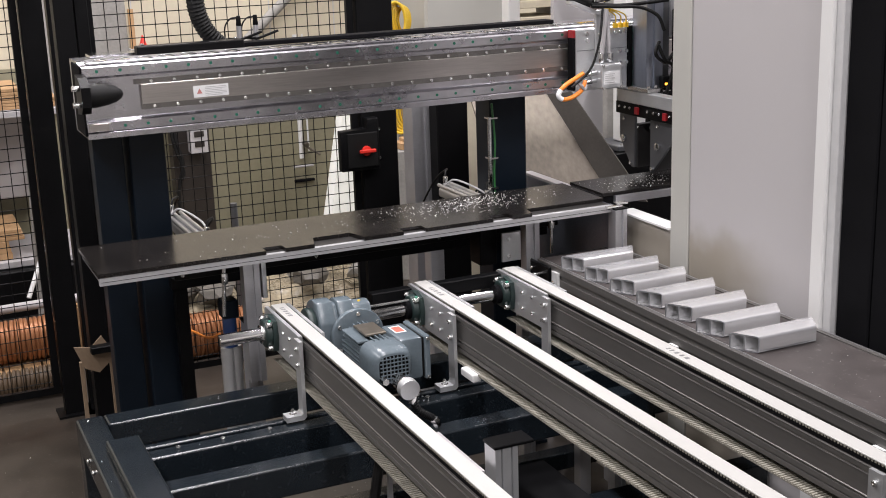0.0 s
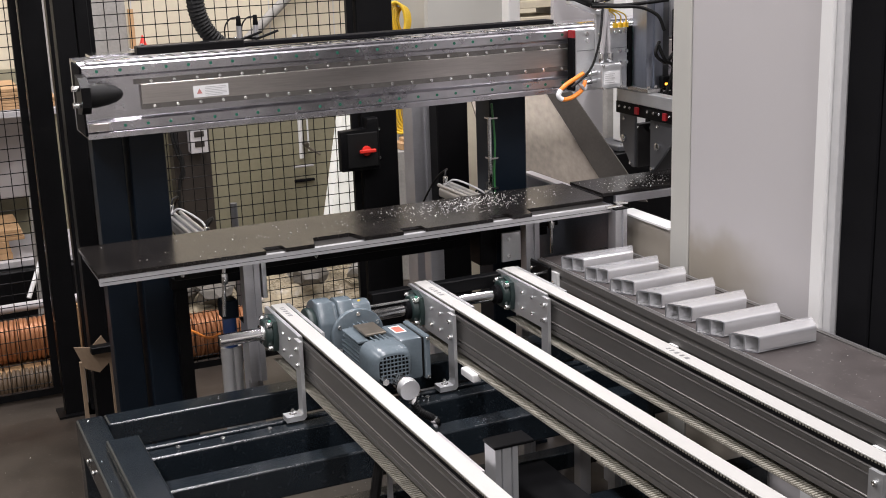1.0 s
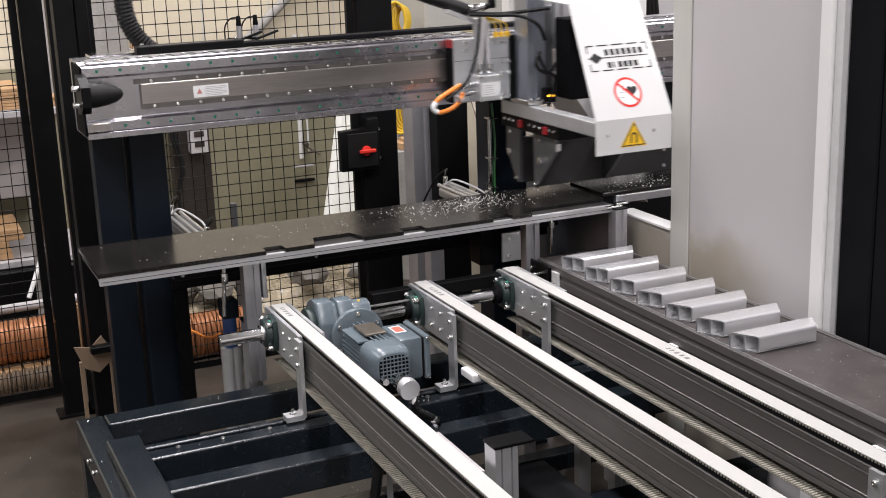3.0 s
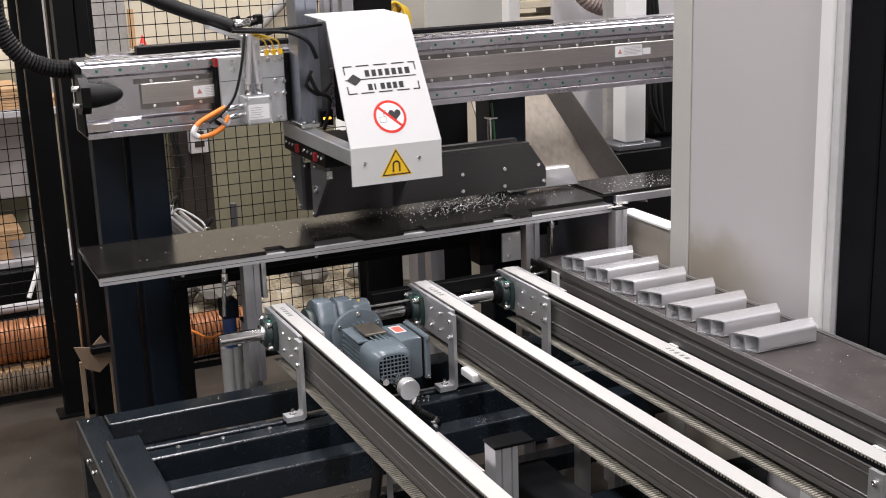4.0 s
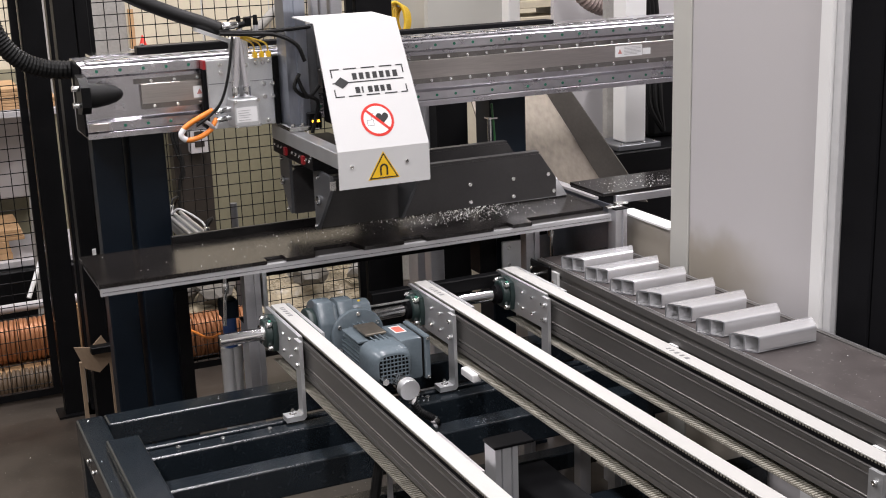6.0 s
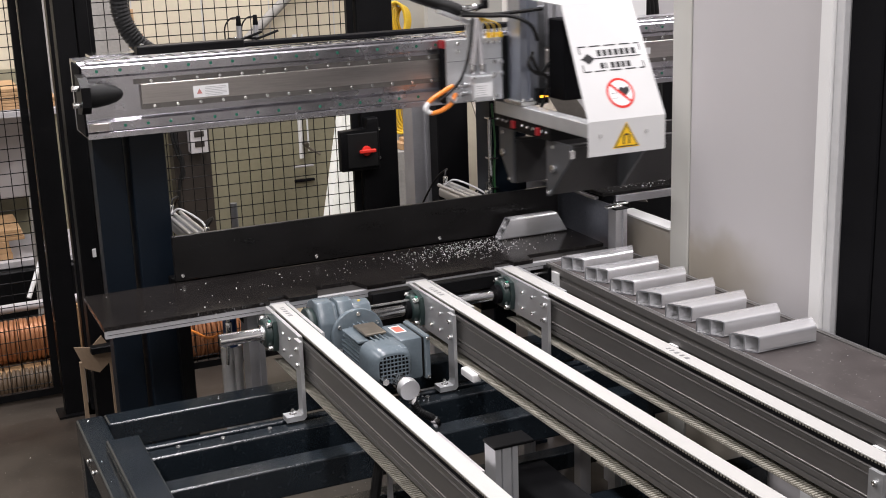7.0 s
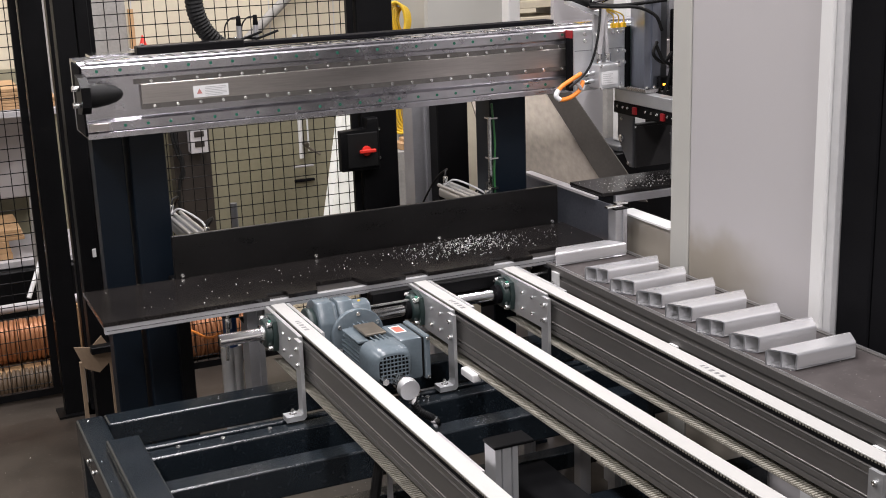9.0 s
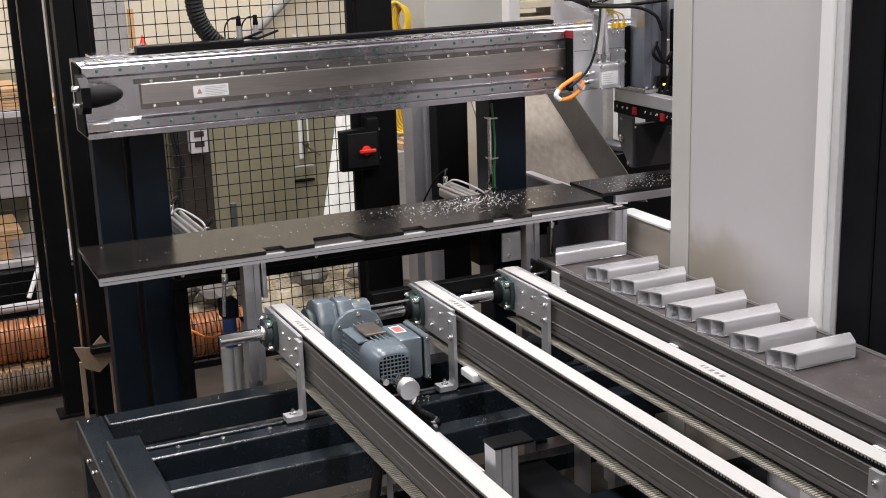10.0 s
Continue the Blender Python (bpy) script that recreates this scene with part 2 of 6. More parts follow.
def tube(bm, pts, r, seg=10, smooth=6, ribs=0.0, pitch=0.0):
    """A round cable through points (Catmull-Rom); ribs: corrugation depth."""
    P = [Vector(p) for p in pts]
    Q = [P[0] * 2 - P[1], *P, P[-1] * 2 - P[-2]]
    path = []
    for i in range(1, len(Q) - 2):
        for k in range(smooth):
            t = k / smooth
            a, b, c, d = Q[i - 1], Q[i], Q[i + 1], Q[i + 2]
            path.append(0.5 * ((2 * b) + (c - a) * t + (2 * a - 5 * b + 4 * c - d) * t * t + (3 * b - a - 3 * c + d) * t ** 3))
    path.append(P[-1])
    if ribs:
        fine = []
        for a, b in zip(path, path[1:]):
            n = max(1, round((b - a).length / (pitch / 2)))
            fine += [a.lerp(b, k / n) for k in range(n)]
        path = fine + [path[-1]]
    prev, up = None, Vector((0.13, 0.21, 1)).normalized()
    for i, p in enumerate(path):
        d = (path[min(i + 1, len(path) - 1)] - path[max(i - 1, 0)]).normalized()
        s = d.cross(up)
        if s.length < 1e-3:
            s = d.orthogonal()
        s.normalize()
        u = s.cross(d).normalized()
        up = u
        rr = r - (ribs if ribs and i % 2 else 0)
        cur = [bm.verts.new(p + rr * (math.cos(2 * math.pi * k / seg) * s + math.sin(2 * math.pi * k / seg) * u)) for k in range(seg)]
        if prev:
            for k in range(seg):
                j = (k + 1) % seg
                bm.faces.new((prev[k], prev[j], cur[j], cur[k]))
        else:
            bm.faces.new(cur[::-1])
        prev = cur
    bm.faces.new(prev)


def mesh_of(name, bm, material, smooth=False):
    bmesh.ops.recalc_face_normals(bm, faces=bm.faces)
    me = bpy.data.meshes.new(name)
    bm.to_mesh(me)
    bm.free()
    me.materials.append(material)
    if smooth:
        for p in me.polygons:
            p.use_smooth = True
        me.set_sharp_from_angle(angle=radians(35))
    return me


def base(ob):
    """Where a thing's own space has its origin: all parts are written in the hall's coordinates."""
    at = Vector()
    while ob:
        at += ob.location
        ob = ob.parent
    return at


def part(name, bm, material, parent, label="", smooth=False):
    """One mesh object under a thing or a part."""
    bmesh.ops.translate(bm, vec=-base(parent), verts=bm.verts)
    ob = new(name, mesh_of(name, bm, material, smooth))
    ob.parent = parent
    if label:
        tagged(ob, label)
    return ob


def share(name, source, parent, m):
    """One more piece on the same mesh."""
    ob = new(name, source if isinstance(source, bpy.types.Mesh) else source.data)
    ob.parent = parent
    ob.matrix_basis = Matrix.Translation(-base(parent)) @ m
    return ob


def true_size(ob, k):
    """Sets a thing that was laid out too small to its true size, about the point (0, 0, 2)."""
    c = Vector((0, 0, 2.0))
    ob.location = c + (ob.location - c) * k
    ob.scale = (k, k, k)


def thing(name, label, category, at=(0, 0, 0), group="", kind=""):
    ob = new(name)
    ob.empty_display_size = 0.05
    ob.location = at
    return tagged(ob, label, category, group, kind)


def solid(name, bm, material, label, category="", group="", kind="", smooth=False):
    return tagged(new(name, mesh_of(name, bm, material, smooth)), label, category, group, kind)


B = bmesh.new


def bolt_mesh(name, r=0.006, h=0.005):
    """A socket-head bolt along -Y with a recess."""
    bm = B()
    cyl(bm, (0, 0, 0), (0, -h, 0), r, seg=12, bev=r * 0.15)
    ring(bm, (0, -h, 0), (0, 1, 0), r * 0.85, r * 0.5, 0.002, 12)
    return mesh_of(name, bm, BOLT, True)


BOLT_Y = bolt_mesh("bolt", 0.0052, 0.005)
BOLT_BIG = bolt_mesh("bolt", 0.0066, 0.006)
BOLT_FLANGE = bolt_mesh("bolt", 0.0085, 0.014)
FACE_X = pose(0, 0, 0, 0, 0, -90)   # turns a bolt that faces -Y so that it faces -X
FACE_Z = pose(0, 0, 0, -90, 0, 0)   # ... so that it faces up


def bolt(parent, x, y, z, turn=None, big=False):
    return share("bolt", BOLT_BIG if big else BOLT_Y, parent, Matrix.Translation((x, y, z)) @ (turn or Matrix.Identity(4)))


# ---- setting ----
bm = B()
box(bm, -9, 9, -7, 10.0, -0.2, 0.0)
solid("floor", bm, CONCRETE, "worn grey concrete hall floor with stains", "floor", kind="structure")
bm = B()
box(bm, -9, 9, 7.6, 7.9, 0, 5.8)
solid("wall_north", bm, WALL, "cream painted hall wall behind the fence", "wall", kind="structure")
# Thin board over the lower wall carries the shaded tone.
bm = B()
box(bm, -8.4, 8.4, 7.585, 7.5995, 0, 1.22, 0.003)
solid("baseboard", bm, SHADED_LOWER_WALL, "khaki lower wall zone with shade in its colour", "wall", kind="structure")
bm = B()
box(bm, -9, 9, -6.8, -6.5, 0, 5.8)
solid("wall_south", bm, PALE_WALL, "off-white painted hall wall", "wall", kind="structure")
bm = B()
box(bm, -8.8, -8.5, -6.5, 9.5, 0, 5.8)
solid("wall_west", bm, PALE_WALL, "off-white painted hall wall", "wall", kind="structure")
bm = B()
box(bm, 8.5, 8.8, -6.5, 9.5, 0, 5.8)
solid("wall_east", bm, PALE_WALL, "off-white painted hall wall", "wall", kind="structure")
bm = B()
box(bm, -9, 9, -7, 10, 5.8, 6.0)
solid("ceiling", bm, ROOF, "grey hall ceiling", "ceiling", kind="structure")

# ---- conveyors ----
Z0 = 0.900        # belt level
Y_END = 3.455     # rear end of the belts


def conveyor(x, mark):
    """A narrow timing-belt conveyor; x is the belt's left edge."""
    c = thing("belt_conveyor", "narrow belt conveyor with white belt on a grey aluminium profile", "conveyor", (x, 0.6, 0.665), "three parallel belt conveyors")
    w = 0.042
    y0, y1 = 0.6, Y_END
    bm = B()
    box(bm, x, x + w, y0, y1 - 0.02, Z0 - 0.004, Z0, 0.001)
    cyl(bm, (x, y1 - 0.035, Z0 - 0.035), (x + w, y1 - 0.035, Z0 - 0.035), 0.035, seg=32)
    part("belt", bm, BELT, c, "white toothed belt with printed marks", True)
    bm = B()
    yy = y0
    while yy < y1 - 0.04:
        prism(bm, [(yy, Z0 - 0.0085), (yy + 0.0045, Z0 - 0.0085), (yy + 0.0055, Z0 - 0.0041), (yy - 0.001, Z0 - 0.0041)], "x", x + 0.0004, x + w - 0.0004)
        yy += 0.010
    tagged(part("toothing", bm, BELT_TEETH, c, "white teeth on the belt's underside"), kind="stuff")
    # Black strip stands in for the shaded gap between belt and profile.
    bm = B()
    box(bm, x + 0.001, x + w - 0.001, y0, y1 - 0.03, Z0 - 0.018, Z0 - 0.0087)
    part("slide_rail", bm, MATT_BLACK, c, "black strip that fills the shadow gap under the belt")
    bm = B()
    g = 0.004
    left = x - 0.004
    right = x + w + 0.004
    zs = [(-0.020, 0), (-0.0225, 0), (-0.0245, 0.0015), (-0.033, 0.0015), (-0.034, g), (-0.037, g), (-0.038, 0), (-0.0405, 0), (-0.042, 0.002), (-0.086, 0.002), (-0.0875, 0), (-0.090, 0), (-0.091, g), (-0.094, g), (-0.095, 0), (-0.108, 0), (-0.109, g), (-0.112, g), (-0.113, 0), (-0.124, 0)]
    pts = [(left + d, Z0 + z) for z, d in zs] + [(right - d, Z0 + z) for z, d in reversed(zs)]
    prism(bm, pts, "y", y0, y1 - 0.16)
    part("profile", bm, ALU_DARK, c, "grey grooved aluminium profile")
    bm = B()
    yy = y0
    while yy < y1 - 0.1:
        box(bm, x - 0.018, x + w - 0.018, yy, yy + 0.0055, Z0 - 0.146, Z0 - 0.1425)
        yy += 0.010
    box(bm, x - 0.018, x + w - 0.018, y0, y1 - 0.08, Z0 - 0.149, Z0 - 0.146)
    part("return_belt", bm, BELT_TEETH, c, "yellowed toothed side of the returning belt")
    # end plates with bolts
    for k, px in enumerate((x - 0.016, x + w + 0.006)):
        bm = B()
        prism(bm, [(y1 - 0.33, Z0 - 0.115), (y1 - 0.02, Z0 - 0.115), (y1 - 0.005, Z0 - 0.1), (y1 - 0.005, Z0 - 0.012), (y1 - 0.015, Z0 - 0.004), (y1 - 0.33, Z0 - 0.004)], "x", px, px + 0.010)
        p = part("end_plate", bm, ALU_PLATE, c, "bare aluminium bearing plate")
        if not k:
            for yy, zz in ((-0.19, -0.035), (-0.25, -0.035), (-0.19, -0.085), (-0.25, -0.085), (-0.31, -0.04), (-0.31, -0.09)):
                bolt(p, px, y1 + yy, Z0 + zz, FACE_X)
    # flange bearing on the left plate
    px = x - 0.016
    bm = B()
    yc, zc = y1 - 0.085, Z0 - 0.062
    prism(bm, [(yc + 0.062 * math.cos(a) * (1.0 if k % 2 else 0.86), zc + 0.062 * math.sin(a) * (1.0 if k % 2 else 0.86)) for k, a in enumerate([math.pi / 4 * i for i in range(8)])], "x", px - 0.014, px)
    cyl(bm, (px - 0.032, yc, zc), (px - 0.012, yc, zc), 0.040, 0.046, 28, 0.004)
    bear = part("flange_bearing", bm, CAST, c, "green-grey cast flange bearing", True)
    bm = B()
    ring(bm, (px - 0.034, yc, zc), (1, 0, 0), 0.027, 0.0195, 0.014)
    part("inner_ring", bm, BOLT, bear, smooth=True)
    for a in (45, 135, 225, 315):
        share("bolt", BOLT_FLANGE, bear, Matrix.Translation((px - 0.014, yc + 0.050 * math.cos(radians(a)), zc + 0.050 * math.sin(radians(a)))) @ FACE_X)
    bm = B()
    cyl(bm, (px - 0.02, yc - 0.028, zc + 0.03), (px - 0.02, yc - 0.036, zc + 0.047), 0.0048, seg=10)
    part("grease_cap", bm, GREEN, bear, "bright green cap", True)
    # angle brackets down to the frame
    for yb in (y1 - 0.345, 1.75):
        bm = B()
        t = 0.010
        hw = 0.020
        pts = [(x - 0.018, Z0 - 0.008), (x - 0.018 - t, Z0 - 0.008), (x - 0.018 - t, 0.687), (x - 0.022 - t, 0.682), (x - 0.075, 0.682), (x - 0.075, 0.667), (x - 0.026, 0.667), (x - 0.018, 0.675)]
        prism(bm, pts, "y", yb - hw, yb + hw)
        br = part("angle_bracket", bm, ALU_PLATE, c, "bent aluminium foot bracket")
        bolt(br, x - 0.018 - t, yb, Z0 - 0.032, FACE_X, True)
        bolt(br, x - 0.018 - t, yb, Z0 - 0.078, FACE_X, True)
        bm = B()
        cyl(bm, (x - 0.052, yb, 0.682), (x - 0.052, yb, 0.6845), 0.0105, seg=20)
        part("washer", bm, BOLT, br)
        bm = B()
        cyl(bm, (x - 0.052, yb, 0.6846), (x - 0.052, yb, 0.6935), 0.0072, seg=6, bev=0.0008)
        cyl(bm, (x - 0.052, yb, 0.6930), (x - 0.052, yb, 0.6975), 0.004, seg=12)
        part("nut", bm, BOLT, br)
    # print on the belt, which travels with it
    bm = B()
    for yy, ln in ((0, 0.006), (-0.016, 0.006), (-0.035, 0.010), (-0.058, 0.008), (-0.078, 0.012)):
        box(bm, x + 0.013, x + 0.026, mark + yy - ln, mark + yy, Z0 + 0.0001, Z0 + 0.0006)
    PRINTS.append(part("belt_print", bm, LABEL_GREY, c, "grey printed mark"))
    return c


PRINTS = []
CONV = [conveyor(x, m) for x, m in ((0.977, 3.393), (1.437, 3.353), (1.745, 2.544))]
bm = B()
box(bm, 1.402, 1.430, 2.955, 3.035, 0.733, 0.757, 0.005, 3)
part("guide_block", bm, WHITE, CONV[1], "small rounded white plastic block")

# drive shaft, in lengths between the bearings
YS, ZS = Y_END - 0.085, Z0 - 0.062
sh = thing("drive_shaft", "polished round steel shaft driving the belts", "shaft", (0.80, YS, ZS))
bm = B()
cyl(bm, (0.799, YS, ZS), (1.80, YS, ZS), 0.0185, seg=32, bev=0.002)
part("bar", bm, CHROME, sh, smooth=True)
bm = B()
ring(bm, (1.385, YS, ZS), (1, 0, 0), 0.030, 0.0187, 0.018)
part("collar", bm, MATT_BLACK, sh, smooth=True)
bm = B()
ring(bm, (1.69, YS, ZS), (1, 0, 0), 0.030, 0.0187, 0.018)
part("collar", bm, MATT_BLACK, sh, smooth=True)
for xa, xb in ((1.287, 1.420), (1.487, 1.728)):
    bm = B()
    box(bm, xa, xb, YS + 0.040, YS + 0.075, ZS + 0.010, ZS + 0.052, 0.003)
    part("tie_bar", bm, BLACK, sh, "black bar tying the conveyors behind the shaft")
bm = B()
cyl(bm, (1.252, YS - 0.005, ZS + 0.03), (1.262, YS - 0.005, ZS + 0.03), 0.0065, seg=6)
part("brass_fitting", bm, YELLOW_HOSE, sh, "small brass fitting")
bm = B()
cyl(bm, (1.26, YS - 0.005, ZS + 0.03), (1.405, YS - 0.005, ZS + 0.03), 0.004, seg=10)
part("tie_rod", bm, BOLT, sh, "thin steel rod", True)

# ---- lift table ----
TZ = 1.056
lift = thing("lift_table", "long black plastic transfer table with notched front edge and chips", "table", (1.33, 3.65, TZ))
bm = B()
F = 3.470
out = [(0.497, F), (0.985, F), (0.985, F + 0.040), (1.045, F + 0.040), (1.045, F), (1.135, F), (1.155, F + 0.075), (1.275, F + 0.075), (1.295, F), (1.425, F), (1.425, F + 0.040), (1.500, F + 0.040), (1.500, F),
       (1.735, F), (1.735, F + 0.040), (1.805, F + 0.040), (1.805, F), (1.875, F), (1.885, F + 0.06), (2.180, F + 0.06), (2.185, 3.814), (0.497, 3.814)]
prism(bm, out, "z", TZ - 0.012, TZ)
part("table_top", bm, PLASTIC_TOP, lift, "black plastic sheet with notches")
bm = B()
box(bm, 0.50, 2.175, 3.4715, 3.488, TZ - 0.036, TZ - 0.0125, 0.0006)
rail = part("front_rail", bm, TABLE_RAIL, lift, "matt aluminium edge profile")
# Added dark sheet gives the notches their shade.
bm = B()
box(bm, 0.531, 2.175, 3.4885, 3.606, TZ - 0.017, TZ - 0.0125)
part("underlay", bm, NOTCH_SHADE, lift, "added dark grey sheet that shades the notches")
bm = B()
box(bm, 0.506, 0.53, 3.4885, 3.81, TZ - 0.036, TZ - 0.0125, 0.0006)
part("end_rail", bm, GUSSET, lift, "dark grey end profile")
bm = B()
box(bm, 0.505, 2.17, 3.4708, 3.4714, TZ - 0.0262, TZ - 0.0250)
part("groove", bm, MATT_BLACK, rail)
for xx in (0.62, 2.05):
    bm = B()
    box(bm, xx, xx + 0.03, 3.608, 3.80, TZ - 0.045, TZ - 0.0125, 0.001)
    part("cross_bar", bm, ALU, lift)
for xx in (0.935, 1.900):
    bm = B()
    o = [(xx, 3.56), (xx + 0.018, 3.56), (xx + 0.018, 3.567), (xx + 0.032, 3.567), (xx + 0.032, 3.56), (xx + 0.05, 3.56), (xx + 0.05, 3.60), (xx, 3.60)]
    prism(bm, o, "z", 0.62, TZ - 0.0365)
    part("lift_post", bm, ALU, lift, "grooved aluminium post")
bm = B()
box(bm, 1.818, 1.888, 3.575, 3.585, 0.873, 0.973, 0.002)
pp = part("bracket_plate", bm, ALU_PLATE, lift, "aluminium bracket plate")
for zz in (0.893, 0.952):
    bolt(pp, 1.84, 3.575, zz, None, True)
bm = B()
box(bm, 1.758, 1.822, 3.62, 3.70, 0.857, 1.010, 0.004)
part("valve_block", bm, BLACK, lift)
bm = B()
cyl(bm, (2.03, 3.62, 0.865), (2.03, 3.62, 1.01), 0.006, seg=12)
cyl(bm, (2.03, 3.62, 0.955), (2.03, 3.62, 0.975), 0.012, seg=12)
part("push_rod", bm, BOLT, lift, "thin threaded rod", True)
bm = B()
box(bm, 0.995, 1.010, 3.575, 3.60, 0.88, 1.005, 0.001)
part("sensor_strip", bm, ALU_PLATE, lift, "narrow aluminium plate")


def scatter(name, spots, z, parent, seed):
    """Many loose chips joined into one part of kind stuff."""
    random.seed(seed)
    bm = B()
    for (cx, cy, sx, sy, n) in spots:
        for _ in range(n):
            px, py = random.gauss(cx, sx), random.gauss(cy, sy)
            if not (spot_ok(px, py, parent)):
                continue
            s = random.choice((0.0006, 0.0007, 0.0008, 0.0010, 0.0011, 0.0016))
            q = Euler((random.uniform(-0.5, 0.5), random.uniform(-0.5, 0.5), random.uniform(0, 6.3))).to_matrix().to_4x4()
            L = s * random.uniform(1, 2.6)
            m = Matrix.Translation((px, py, z + s * 0.6)) @ q
            vs = [bm.verts.new(m @ Vector(p)) for p in ((-L, -s, -s * 0.4), (L, -s * 0.6, 0), (L * 0.8, s, s * 0.5), (-L, s * 0.7, 0), (0, 0, s))]
            for f in ((0, 1, 4), (1, 2, 4), (2, 3, 4), (3, 0, 4), (3, 2, 1, 0)):
                bm.faces.new([vs[i] for i in f])
    ob = part(name, bm, CHIP, parent, "scattered bright aluminium chips")
    tagged(ob, kind="stuff")
    return ob


def spot_ok(px, py, parent):
    if parent.name.startswith("lift"):
        return 0.51 < px < 2.17 and 3.56 < py < 3.81 or (0.51 < px < 0.98 and 3.48 < py < 3.81)
    if parent.name.startswith("fixed"):
        return 2.225 < px < 2.85 and 3.60 < py < 3.80
    if parent.name.startswith("side"):
        return 1.95 < px < 2.21 and 1.2 < py < 3.5
    if parent.name.startswith("motor"):
        return 1.105 < px < 1.265 and 2.625 < py < 2.895
    if parent.name.startswith("conveyor"):
        return (0.47 < px < 2.2 and (3.335 < py < 3.41 or 3.055 < py < 3.10)) or (0.39 < px < 0.42 and py < 3.4)
    return True


bm = B()
cyl(bm, (0.876, 3.60, 0.835), (0.887, 3.60, 0.991), 0.006, seg=12)
part("push_rod", bm, BOLT, lift, "thin bright push rod", True)
bm = B()
cyl(bm, (0.886, 3.60, 0.936), (0.887, 3.60, 0.971), 0.0105, seg=12, bev=0.002)
part("rod_end", bm, CHROME, lift, smooth=True)
scatter("chip_litter", [(1.80, 3.72, 0.095, 0.065, 560), (1.60, 3.70, 0.11, 0.06, 190), (0.75, 3.62, 0.3, 0.1, 45), (1.3, 3.7, 0.2, 0.05, 50), (2.09, 3.73, 0.03, 0.03, 16)], TZ, lift, 5)

fix = thing("fixed_table", "black plastic table section inside the machine, strewn with chips", "table", (2.5, 3.7, TZ))
bm = B()
box(bm, 2.215, 2.95, 3.590, 3.815, TZ - 0.012, TZ, 0.001)
part("table_top", bm, PLASTIC_TOP, fix)
bm = B()
box(bm, 2.263, 2.95, 3.582, 3.62, TZ - 0.040, TZ - 0.013, 0.001)
part("front_rail", bm, ALU, fix, "aluminium edge profile")
bm = B()
box(bm, 2.216, 2.262, 3.596, 3.81, TZ - 0.10, TZ - 0.013, 0.001)
part("end_cheek", bm, MATT_BLACK, fix)
scatter("chip_litter", [(2.42, 3.70, 0.10, 0.05, 230)], TZ, fix, 9)

# ---- pusher ----
push = thing("pusher", "long black pusher blade standing behind the table", "pusher", (1.47, 3.825, 0.90))
bm = B()
box(bm, 0.782, 2.168, 3.818, 3.832, 0.904, 1.050, 0.002)
blade = part("blade", bm, BLADE, push, "black plastic blade with bright screws")
for xx in (0.806, 1.251, 1.697, 2.142):
    bolt(push, xx, 3.818, 0.921, None, True)
for xx in (0.92, 1.945):
    bm = B()
    box(bm, xx - 0.03, xx + 0.05, 3.833, 3.856, 0.95, 1.02, 0.002)
    part("rod_plate", bm, BOLT, push)
    for dx in (-0.012, 0.03):
        bm = B()
        cyl(bm, (xx + dx, 3.856, 0.985), (xx + dx, 4.22, 0.985), 0.007, seg=12)
        part("piston_rod", bm, CHROME, push, smooth=True)

# pneumatic cylinders that move the pusher
for xx, rear in ((0.905, 4.36), (1.930, 4.27)):
    c = thing("pneumatic_cylinder", "grey aluminium pneumatic cylinder with guide rods behind the pusher", "cylinder", (xx, 4.18, 0.93), "two pusher cylinders")
    bm = B()
    box(bm, xx - 0.032, xx + 0.042, 3.925, 3.965, 0.945, 1.003, 0.005, 2)
    part("front_block", bm, ALU_PLATE, c, "milled front block")
    bm = B()
    box(bm, xx - 0.028, xx + 0.038, 3.966, rear, 0.955, 0.992, 0.010, 3)
    part("barrel", bm, ALU_Y, c, smooth=True)
    for dx in (-0.020, 0.005, 0.030):
        bm = B()
        cyl(bm, (xx + dx, 3.97, 0.998), (xx + dx, rear + 0.01, 0.998), 0.007, seg=12)
        part("guide_tube", bm, ALU_Y, c, smooth=True)
    for yy, dx in ((3.945, 0.02), (rear - 0.02, -0.005)):
        bm = B()
        cyl(bm, (xx + dx, yy, 1.004), (xx + dx, yy, 1.035), 0.009, seg=12, bev=0.002)
        part("air_fitting", bm, BOLT, c, smooth=True)
        bm = B()
        tube(bm, [(xx + dx, yy, 1.032), (xx + dx + 0.01, yy + 0.02, 1.05), (xx + dx + 0.045, yy + 0.09, 1.04), (xx + dx + 0.05, yy + 0.22, 0.97), (xx + dx + 0.02, yy + 0.35, 0.8)], 0.004, 8)
        part("air_hose", bm, RUBBER, c, "thin black air hose", True)
    bm = B()
    box(bm, xx - 0.045, xx + 0.045, 3.93, 3.96, 0.886, 0.9445)
    part("saddle", bm, BLACK, c, "black saddle")
    bm = B()
    tube(bm, [(xx - 0.01, rear - 0.03, 1.004), (xx + 0.01, rear - 0.08, 1.030), (xx + 0.05, rear - 0.20, 1.010), (xx + 0.055, rear - 0.29, 0.99)], 0.0036, 8)
    part("air_line", bm, CEIL, c, "grey air line", True)

